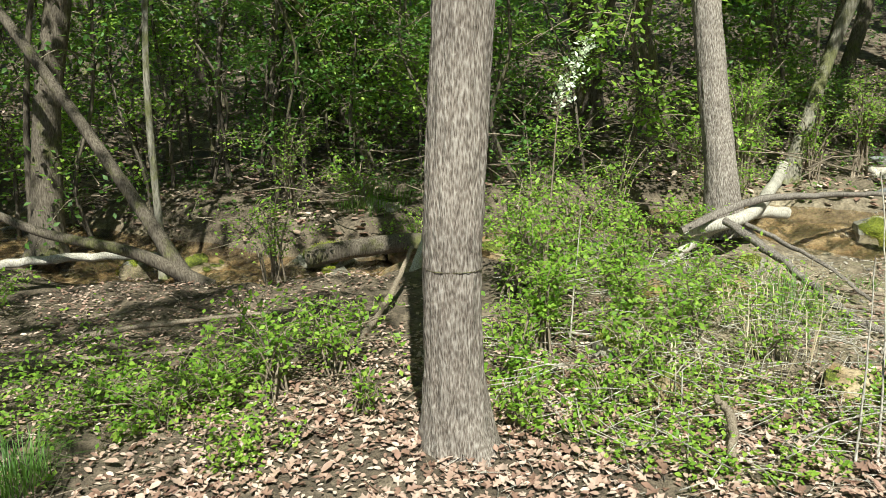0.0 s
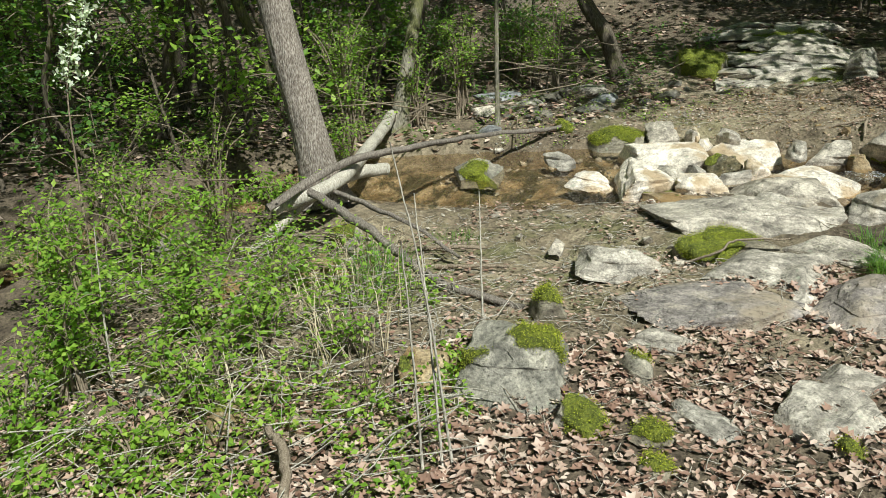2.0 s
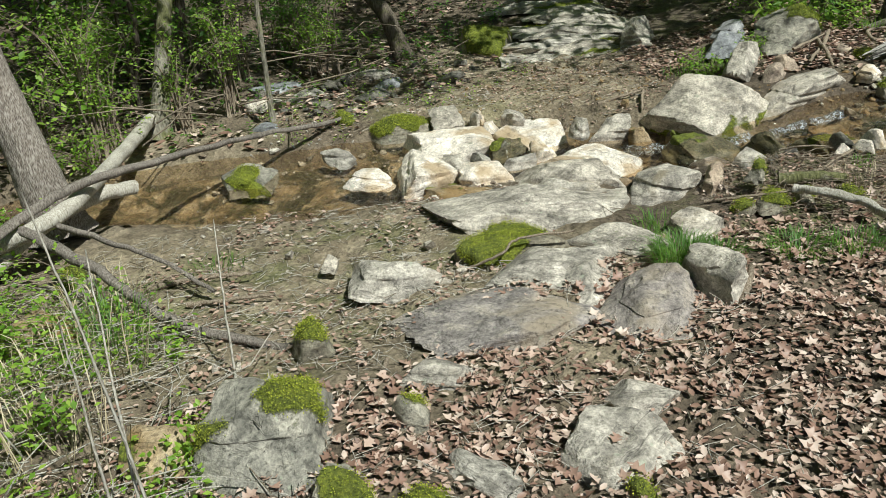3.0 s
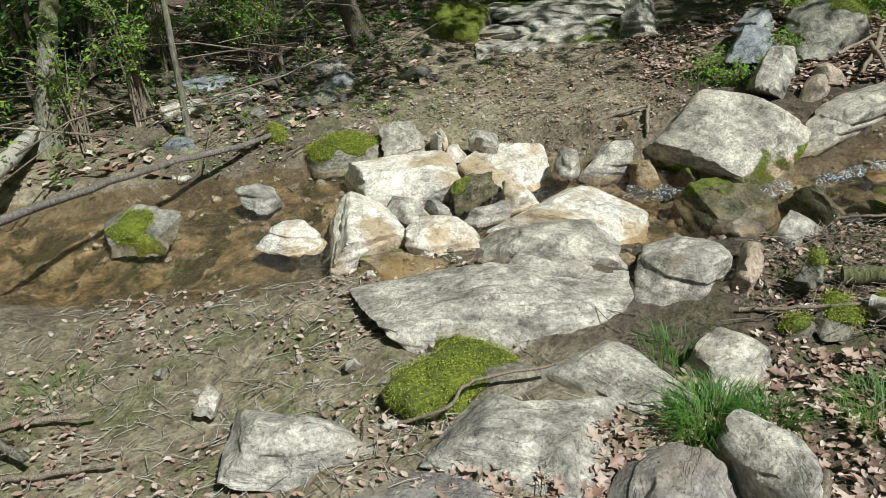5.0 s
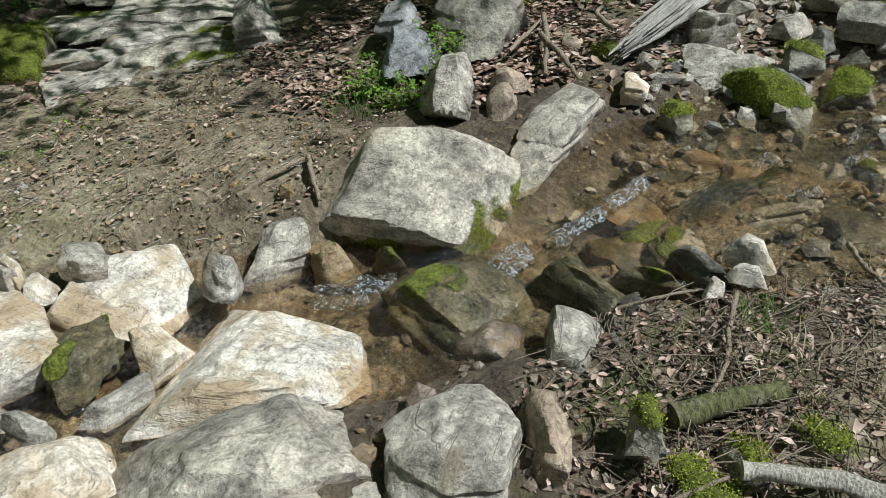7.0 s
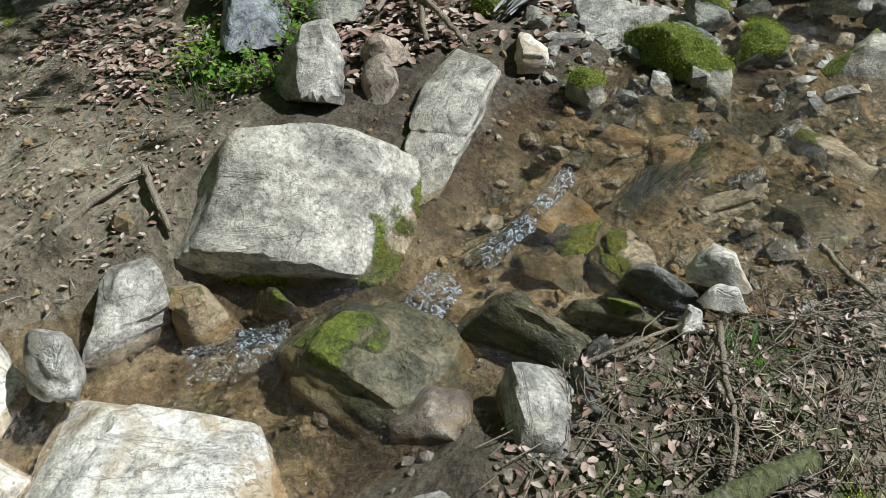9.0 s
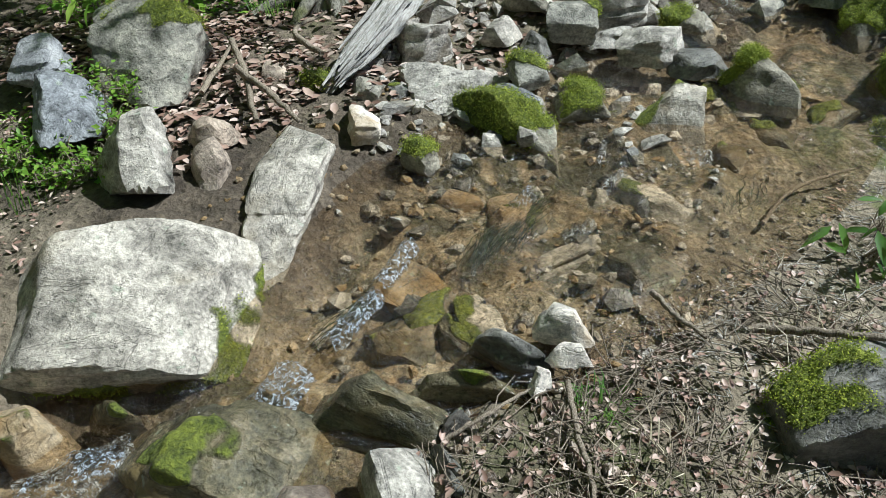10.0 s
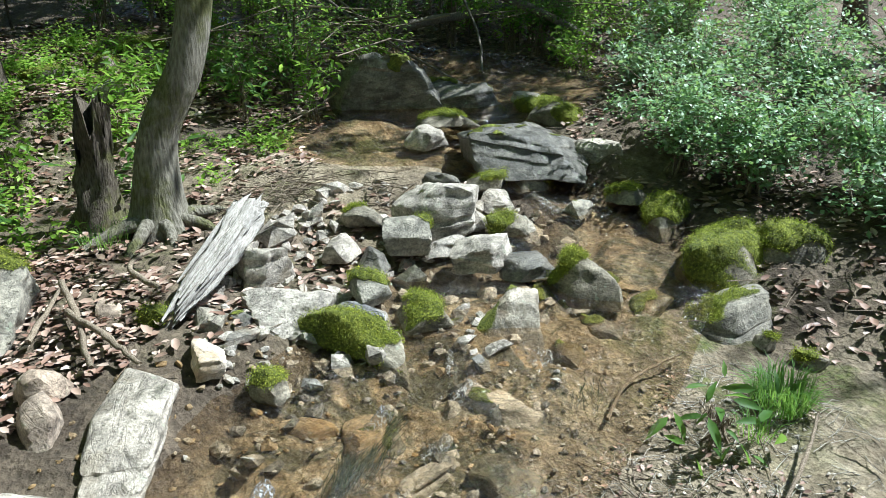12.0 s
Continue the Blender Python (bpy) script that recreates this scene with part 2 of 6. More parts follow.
STONE = {
    "white": stone_material("pale_stone", (0.5, 0.48, 0.44), (0.68, 0.66, 0.62), (0.8, 0.78, 0.73), stain=0.66, stain_colour=(0.36, 0.25, 0.13)),
    "grey": stone_material("grey_stone", (0.17, 0.165, 0.15), (0.36, 0.352, 0.325), (0.55, 0.54, 0.5), moss=0.2, stain=0.3, stain_colour=(0.25, 0.2, 0.13)),
    "mossgrey": stone_material("mossy_grey_stone", (0.14, 0.14, 0.125), (0.26, 0.26, 0.23), (0.36, 0.355, 0.31), moss=0.62),
    "moss": stone_material("moss_covered_stone", (0.12, 0.11, 0.09), (0.2, 0.19, 0.15), (0.3, 0.29, 0.24), moss=0.9),
    "brown": stone_material("brown_stone", (0.2, 0.16, 0.13), (0.33, 0.28, 0.23), (0.42, 0.37, 0.31), stain=0.2),
    "blue": stone_material("blue_grey_slate", (0.14, 0.15, 0.17), (0.24, 0.26, 0.29), (0.33, 0.35, 0.38)),
    "purple": stone_material("trodden_slab_stone", (0.15, 0.14, 0.14), (0.25, 0.24, 0.24), (0.36, 0.34, 0.31), stain=0.5, stain_colour=(0.3, 0.24, 0.17)),
    "dark": stone_material("dark_damp_stone", (0.06, 0.06, 0.055), (0.13, 0.13, 0.12), (0.22, 0.22, 0.2), moss=0.25, rough=0.45),
    "wet": stone_material("wet_algae_stone", (0.045, 0.045, 0.03), (0.105, 0.098, 0.062), (0.2, 0.175, 0.115), moss=0.35, stain=0.6, rough=0.22, stain_colour=(0.17, 0.12, 0.05)),
    "wetb": stone_material("wet_brown_stone", (0.10, 0.08, 0.065), (0.19, 0.16, 0.13), (0.3, 0.27, 0.23), stain=0.4, rough=0.35),
    "wetgrey": stone_material("half_wet_stone", (0.15, 0.14, 0.11), (0.31, 0.3, 0.26), (0.48, 0.46, 0.41), moss=0.35, stain=0.3, rough=0.5),
    "ochre": stone_material("silt_stained_stone", (0.15, 0.11, 0.06), (0.26, 0.21, 0.13), (0.36, 0.31, 0.22), moss=0.3, stain=0.7),
}


def ground_material():
    n = Nodes("creek_bank_soil")
    c = n.coords("Object")
    big, mid, fine = n.noise(c, 0.9, 5.0, 0.6, 0.4), n.noise(c, 7.0, 6.0, 0.65), n.noise(c, 60.0, 5.0, 0.7)
    soil = n.ramp(n.math("ADD", n.math("MULTIPLY", big, 0.5), n.math("MULTIPLY", mid, 0.5)), (0.36, (0.07, 0.052, 0.036)), (0.5, (0.14, 0.107, 0.074)), (0.64, (0.23, 0.18, 0.125)))
    sand = n.ramp(mid, (0.3, (0.15, 0.115, 0.075)), (0.5, (0.28, 0.225, 0.15)), (0.7, (0.42, 0.35, 0.245)))
    silt = n.ramp(mid, (0.34, (0.12, 0.085, 0.046)), (0.5, (0.32, 0.235, 0.135)), (0.66, (0.52, 0.43, 0.29)))
    silt = n.mix(n.ramp(n.noise(c, 3.4, 7.0, 0.7, 0.9), (0.47, 0.0), (0.55, 0.85)), silt, n.ramp(fine, (0.3, (0.018, 0.02, 0.009)), (0.6, (0.07, 0.068, 0.034))))
    a = n.node("ShaderNodeAttribute")
    a.attribute_name = "cover"
    ch = n.node("ShaderNodeSeparateColor", Color=a.outputs["Color"])
    col = n.mix(ch.outputs[0], soil, sand)
    col = n.mix(ch.outputs[1], col, silt)
    gravel = n.node("ShaderNodeTexVoronoi", Vector=c, Scale=38.0)
    col = n.mix(0.35, col, n.ramp(n.node("ShaderNodeSeparateColor", Color=gravel.outputs["Color"]).outputs[0], (0.0, 0.5), (1.0, 1.35)), "MULTIPLY")
    col = n.mix(0.7, col, n.ramp(fine, (0.28, 0.45), (0.62, 1.2)), "MULTIPLY")
    mossy = n.math("MULTIPLY", ch.outputs[2], n.ramp(n.noise(c, 3.2, 5.0, 0.7), (0.5, 0.0), (0.62, 0.85)))
    col = n.mix(mossy, col, n.ramp(fine, (0.35, (0.04, 0.06, 0.012)), (0.6, (0.13, 0.15, 0.03))))
    h = n.math("ADD", n.math("MULTIPLY", gravel.outputs["Distance"], 0.5), n.math("MULTIPLY", fine, 0.6))
    clod = n.noise(c, 24.0, 6.0, 0.7)
    col = n.mix(0.6, col, n.ramp(clod, (0.34, 0.55), (0.5, 1.1), (0.66, 1.45)), "MULTIPLY")
    normal = n.bump(h, 0.9, 0.018, n.bump(clod, 0.8, 0.03, n.bump(mid, 0.7, 0.05)))
    rough = n.mix(ch.outputs[1], (0.93, 0.93, 0.93), (0.3, 0.3, 0.3))
    return n.finish(col, rough, normal, 0.35)


def bark_material(name, dark, mid, light, moss=0.0, fine=1.0):
    n = Nodes(name)
    c = n.coords("Object", (1, 1, 0.14))
    ridge = n.noise(c, 95.0 * fine, 7.0, 0.75, 0.6)
    plate = n.node("ShaderNodeTexVoronoi", Vector=n.coords("Object", (1, 1, 0.22)), Scale=120.0 * fine, Randomness=1.0)
    spots = n.noise(n.coords("Object"), 5.0, 5.0, 0.65)
    h = n.math("ADD", n.math("MULTIPLY", ridge, 0.65), n.math("MULTIPLY", plate.outputs["Distance"], 0.35))
    col = n.ramp(h, (0.28, dark), (0.46, mid), (0.66, light))
    col = n.mix(0.6, col, n.ramp(spots, (0.3, 0.6), (0.65, 1.25)), "MULTIPLY")
    if moss:
        fac = n.ramp(n.noise(n.coords("Object"), 3.0, 6.0, 0.7), (0.62 - 0.25 * moss, 0.0), (0.72 - 0.25 * moss, 0.8))
        col = n.mix(fac, col, n.ramp(ridge, (0.35, (0.05, 0.055, 0.015)), (0.6, (0.16, 0.16, 0.05))))
    return n.finish(col, 0.9, n.bump(h, 0.9, 0.012 / fine), 0.25)


BARK = bark_material("ridged_grey_bark", (0.045, 0.034, 0.027), (0.19, 0.155, 0.128), (0.4, 0.355, 0.31), fine=1.5)
BARK_DARK = bark_material("shaded_brown_bark", (0.04, 0.03, 0.022), (0.10, 0.08, 0.06), (0.18, 0.15, 0.115), moss=0.4)
BARK_MOSS = bark_material("mossy_smooth_bark", (0.09, 0.08, 0.06), (0.2, 0.18, 0.14), (0.32, 0.29, 0.23), moss=0.6, fine=0.6)
BARK_PALE = bark_material("pale_dead_wood", (0.17, 0.14, 0.11), (0.38, 0.34, 0.28), (0.56, 0.52, 0.45), fine=1.4)
DRIFTWOOD = bark_material("weathered_driftwood", (0.23, 0.2, 0.17), (0.34, 0.31, 0.275), (0.47, 0.44, 0.4), fine=1.5)
BARK_TWIG = bark_material("twig_bark", (0.09, 0.065, 0.045), (0.2, 0.155, 0.11), (0.34, 0.28, 0.21), fine=2.0)
BARK_BRANCH = bark_material("weathered_branch_bark", (0.06, 0.05, 0.042), (0.15, 0.125, 0.105), (0.27, 0.235, 0.2), fine=1.3)


def leaf_material(name, *colours, through=0.4, rough=0.5):
    n = Nodes(name)
    rnd = n.node("ShaderNodeNewGeometry").outputs["Random Per Island"]
    stops = [((k + 0.0) / (len(colours) - 1), c) for k, c in enumerate(colours)]
    col = n.ramp(rnd, *stops)
    col = n.mix(0.5, col, n.ramp(n.noise(n.coords("Object"), 30.0, 3.0), (0.3, 0.6), (0.7, 1.3)), "MULTIPLY")
    n.finish(col, rough, None, 0.35)
    if through:
        t = n.node("ShaderNodeBsdfTranslucent", Color=n.mix(0.5, col, (0.5, 0.75, 0.12), "MIX"))
        m = n.node("ShaderNodeMixShader", Fac=through)
        n.set(m.inputs[1], n.bsdf.outputs[0]), n.set(m.inputs[2], t.outputs[0])
        n.set(n.out.inputs[0], m.outputs[0])
    return n.mat


LEAF_FRESH = leaf_material("fresh_spring_leaves", (0.09, 0.19, 0.02), (0.18, 0.33, 0.035), (0.28, 0.43, 0.055), (0.4, 0.53, 0.09), through=0.5)
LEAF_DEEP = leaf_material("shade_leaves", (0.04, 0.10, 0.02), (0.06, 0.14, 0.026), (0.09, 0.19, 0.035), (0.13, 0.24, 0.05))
LEAF_PRIVET = leaf_material("blue_green_privet_leaves", (0.11, 0.2, 0.09), (0.2, 0.33, 0.17), (0.34, 0.46, 0.3), (0.5, 0.6, 0.46), through=0.35, rough=0.4)
GRASS = leaf_material("spring_grass", (0.05, 0.12, 0.025), (0.09, 0.19, 0.035), (0.14, 0.25, 0.05))
LITTER = leaf_material("dry_oak_leaves", (0.15, 0.088, 0.062), (0.25, 0.15, 0.11), (0.34, 0.225, 0.17), (0.43, 0.31, 0.245), (0.53, 0.42, 0.345), through=0.0, rough=0.5)
BLOSSOM = leaf_material("pale_blossom", (0.6, 0.68, 0.45), (0.75, 0.8, 0.62), (0.85, 0.86, 0.76), through=0.3)
STRAW = leaf_material("dry_straw", (0.3, 0.23, 0.14), (0.44, 0.36, 0.24), (0.55, 0.47, 0.34), through=0.1, rough=0.7)


def water_material():
    """Clear shallow water: see-through, with the gloss of its surface and fine ripples."""
    n = Nodes("shallow_creek_water")
    c = n.coords("Object")
    wave = n.math("ADD", n.math("MULTIPLY", n.noise(c, 14.0, 3.0, 0.6, 1.2), 0.6), n.math("MULTIPLY", n.noise(c, 46.0, 3.0, 0.6, 1.0), 0.4))
    quick = n.ramp(n.noise(c, 2.6, 3.0, 0.6), (0.42, 0.25), (0.58, 1.0))
    normal = n.bump(n.math("MULTIPLY", wave, quick), 1.0, 0.11)
    clear = n.node("ShaderNodeBsdfTransparent", Color=(0.84, 0.74, 0.58))
    gloss = n.node("ShaderNodeBsdfGlossy", Roughness=0.15, Normal=normal)
    m = n.node("ShaderNodeMixShader", Fac=n.node("ShaderNodeFresnel", IOR=1.5, Normal=normal).outputs[0])
    n.set(m.inputs[1], clear.outputs[0]), n.set(m.inputs[2], gloss.outputs[0])
    n.set(n.out.inputs[0], m.outputs[0])
    return n.mat


def foam_glint_material():
    """Broken white water; its pale colour also stands in for glints."""
    n = Nodes("broken_water_and_glints")
    c = n.coords("Object", (1, 1, 1))
    f = n.noise(c, 55.0, 5.0, 0.75, 1.5)
    n.finish(n.ramp(f, (0.42, (0.1, 0.1, 0.09)), (0.6, (0.75, 0.78, 0.82))), 0.12, n.bump(f, 1.0, 0.02), 0.6)
    clear = n.node("ShaderNodeBsdfTransparent", Color=(0.85, 0.82, 0.75))
    m = n.node("ShaderNodeMixShader", Fac=n.ramp(f, (0.45, 0.04), (0.62, 0.9)))
    n.set(m.inputs[1], clear.outputs[0]), n.set(m.inputs[2], n.bsdf.outputs[0])
    n.set(n.out.inputs[0], m.outputs[0])
    return n.mat


WATER, FOAM_GLINT, SOIL = water_material(), foam_glint_material(), ground_material()

# ---- the lie of the land ----
NEAR_BANK = [(0, 0, .12), (0, 2.4, .16), (-2, 2.5, .08), (-2, 4.4, -.08), (0, 3.8, .03), (1.3, 2.6, .05), (1.3, 4.2, .07), (2.3, 2.2, .08), (2.6, 3.6, .07), (3.2, 2.6, .12),
             (3.9, 2.3, .2), (4.5, 2.3, .25), (5.3, 2.1, .29), (5.6, 1.3, .34), (4.6, 1.2, .3), (6.4, .5, .6), (8, -.3, .9), (2, -2, .15), (2.6, 2.4, .11), (3.0, 2.3, .13), (3.5, 2.1, .17), (2.45, 2.85, .09), (3.1, 2.6, .12), (2.9, 3.05, .1), (3.45, 2.65, .14)]
FAR_BANK = [(1.5, 6.6, .14), (3.6, 6.2, .12), (4.9, 5.3, .14), (5.6, 5.6, .17), (6, 4.6, .27), (6.0, 3.6, .36), (6.9, 3.8, .47), (7.4, 3.3, .5), (8.2, 2.6, .6), (6.5, 2.7, .39),
            (10, 4.3, .85), (6.6, 6.8, .25), (8, 8, .5), (4, 9, .3), (0, 8, .1), (-4, 9, -.1), (-3, 5.2, -.18)]
# the creek's middle, from downstream up: x, y, bed, half its width
CREEK = [(-14, 13, -.8, .7), (-6, 8.2, -.46, .6), (-3, 6.3, -.36, .55), (-.8, 5.2, -.24, .4), (.8, 5.8, -.13, .35), (2.1, 5.75, -.02, .35), (3.25, 5.0, .02, .55), (4.2, 4.45, .03, .5),
         (4.75, 3.7, .05, .4), (5.1, 3.2, .14, .3), (5.65, 2.7, .25, .5), (6.15, 2.05, .34, .5), (6.65, 1.42, .40, .33), (7.25, 1.32, .46, .22), (7.9, 1.7, .54, .25), (8.5, 1.98, .56, .6),
         (9.4, 0.95, .63, .6), (10.3, .9, .68, .5), (11.5, 2.0, .8, .3), (14, 4.5, 1.05, .3)]
creek = curve_points(CREEK, 10)


def creek_at(x, y):
    """How far off the creek's middle line a place lies, and the bed's height and half width there."""
    x, y = np.atleast_1d(x).astype(float), np.atleast_1d(y).astype(float)
    best = np.full(x.shape, 1e9)
    bed, half = np.zeros(x.shape), np.ones(x.shape)
    for a, b in zip(creek[:-1], creek[1:]):
        d = b[:2] - a[:2]
        s = np.clip(((x - a[0]) * d[0] + (y - a[1]) * d[1]) / (d @ d), 0, 1)
        dist = np.hypot(x - a[0] - s * d[0], y - a[1] - s * d[1])
        m = dist < best
        best = np.where(m, dist, best)
        bed, half = np.where(m, a[2] + s * (b[2] - a[2]), bed), np.where(m, a[3] + s * (b[3] - a[3]), half)
    return best, bed, half


def land(x, y, rough=True):
    """The height of the ground."""
    x, y = np.atleast_1d(x).astype(float), np.atleast_1d(y).astype(float)
    top, low = 0, 0
    for px, py, pz in NEAR_BANK + FAR_BANK:
        w = 1 / (((x - px) ** 2 + (y - py) ** 2) + 0.12) ** 1.6
        top, low = top + w * pz, low + w
    z = top / low
    away = np.hypot(x - 3.0, y - 3.0)
    hill = np.clip((y - 8.5) / 30, 0, 3) * 5 + np.clip((x - 10) / 30, 0, 3) * 5 + np.clip((-4 - x) / 40, 0, 2) * 3
    z = z + np.clip(away - 7, 0, 1) * hill * np.clip((60 - away) / 60 + 1, 0.6, 1)
    dist, bed, half = creek_at(x, y)
    s = np.clip((dist - half * 0.75) / (half * 0.75 + 0.1), 0, 1)
    s = s * s * (3 - 2 * s)
    z = np.minimum(bed, z) * (1 - s) + z * s
    if rough:
        plate = soft_noise(x + 0.12 * soft_noise(x, y, 0.2, 33), y, 0.42, 31) + 0.5 * soft_noise(x, y + 0.1 * soft_noise(x, y, 0.15, 34), 0.2, 32)
        z = z + (1 - s) * 0.05 * np.round(2.2 * plate) / 2.2
        z = z + 0.05 * soft_noise(x, y, 1.3, 3) * s + 0.02 * soft_noise(x, y, 0.35, 4) + 0.018 * soft_noise(x, y, 0.11, 5) + 0.012 * soft_noise(x, y, 0.06, 6)
    return z


def ground_z(x, y):
    return float(land(x, y)[0])


def stretch_axis(lo, hi, step, reach, grow=1.18):
    near = list(np.arange(lo, hi, step))
    s, a, b, left, right = step, lo, hi, [], []
    while a > -reach or b < reach:
        s *= grow
        a, b = a - s, b + s
        left.append(a), right.append(b)
    return np.array(left[::-1] + near + right)


gx, gy = stretch_axis(-2.2, 9.0, 0.04, 190), stretch_axis(0.8, 7.6, 0.04, 190)
X, Y = np.meshgrid(gx, gy)
Z = land(X.ravel(), Y.ravel())
gi = np.arange(X.size).reshape(X.shape)
ground_me = mesh_of("ground", np.c_[X.ravel(), Y.ravel(), Z], np.stack([gi[:-1, :-1], gi[:-1, 1:], gi[1:, 1:], gi[1:, :-1]], -1).reshape(-1, 4))
dist, bed, half = creek_at(X.ravel(), Y.ravel())
silt = np.clip((half * 1.15 - dist) / 0.25 + 0.35 * soft_noise(X.ravel(), Y.ravel(), 0.3, 9), 0, 1)


def blob(x, y, cx, cy, r):
    return np.clip(1.4 - np.hypot(x - cx, y - cy) / r, 0, 1)


xr, yr = X.ravel(), Y.ravel()
sand = np.max([blob(xr, yr, 2.4, 3.7, 1.2), blob(xr, yr, 5.4, 5.3, 1.0), blob(xr, yr, 8.0, 2.5, 0.7), blob(xr, yr, 5.3, 1.8, 1.0), blob(xr, yr, 2.9, 3.0, 0.9), blob(xr, yr, 6.2, 6.2, 0.9), blob(xr, yr, 2.9, 6.3, 0.8) * 0.6], axis=0)
sand = np.clip(sand + 0.5 * soft_noise(xr, yr, 0.5, 11), 0, 1) * (sand > 0)
mossy = np.max([blob(xr, yr, 4.4, 2.5, 0.5), blob(xr, yr, 2.5, 3.7, 0.9) * 0.7, blob(xr, yr, 5.9, 1.2, 0.6), blob(xr, yr, 9.5, 4.0, 2.5), blob(xr, yr, 4.8, 5.6, 0.7) * 0.6], axis=0)
cover = ground_me.attributes.new("cover", "FLOAT_COLOR", "POINT")
cover.data.foreach_set("color", np.stack([sand, silt, mossy, np.ones_like(sand)], -1).astype(np.float32).ravel())
tagged(part("ground", ground_me, SOIL), "brown creek bank soil with sand, gravel and damp silt", "ground", kind="structure")

# water lies in the creek, a little above its bed, stepping down over the stones
rows, wide = [], 61
path = curve_points(CREEK, 40)
for k in range(len(path)):
    x, y, b, h = path[k]
    dx, dy = (path[min(k + 1, len(path) - 1)] - path[max(k - 1, 0)])[:2]
    d = math.hypot(dx, dy)
    for s in np.linspace(-1.35, 1.35, wide):
        rows.append((x - dy / d * s * h, y + dx / d * s * h, b + 0.06))
rows = np.array(rows)
fall = np.repeat(np.clip(np.abs(np.gradient(path[:, 2])) / 0.003, 0.25, 1.0), wide)
rows[:, 2] += fall * (0.007 * soft_noise(rows[:, 0], rows[:, 1], 0.12, 21) + 0.005 * soft_noise(rows[:, 0], rows[:, 1], 0.05, 22))
wi = np.arange(len(rows)).reshape(-1, wide)
water_ob = part("water", mesh_of("water", np.array(rows), np.stack([wi[:-1, :-1], wi[1:, :-1], wi[1:, 1:], wi[:-1, 1:]], -1).reshape(-1, 4)), WATER)
water_ob.visible_shadow = False
tagged(water_ob, "clear shallow creek water over amber silt", "water", kind="structure")

# ---- stones ----
MOSS = leaf_material("moss_cushion", (0.09, 0.105, 0.012), (0.2, 0.225, 0.02), (0.33, 0.355, 0.03), (0.46, 0.47, 0.05), through=0.2, rough=0.8)
ball_cache = {}


def ball(level):
    if level not in ball_cache:
        bm = bmesh.new()
        bmesh.ops.create_icosphere(bm, subdivisions=level, radius=1)
        bm.verts.ensure_lookup_table()
        ball_cache[level] = (np.array([v.co for v in bm.verts]), np.array([[v.index for v in f.verts] for f in bm.faces]))
        bm.free()
    return ball_cache[level]


def noise3(p, size, seed=0):
    """Smooth value noise in -1..1 in space."""
    q = np.asarray(p, float) / size + 31.7 + 5.3 * (seed % 13)
    i = np.floor(q)
    f = q - i
    f = f * f * (3 - 2 * f)
    total = 0
    for a in (0, 1):
        for b in (0, 1):
            for c in (0, 1):
                w = (f[:, 0] if a else 1 - f[:, 0]) * (f[:, 1] if b else 1 - f[:, 1]) * (f[:, 2] if c else 1 - f[:, 2])
                total = total + w * hash01(i[:, 0] + a + 57 * (i[:, 2] + c), i[:, 1] + b, int(seed) % 101)
    return 2 * total - 1


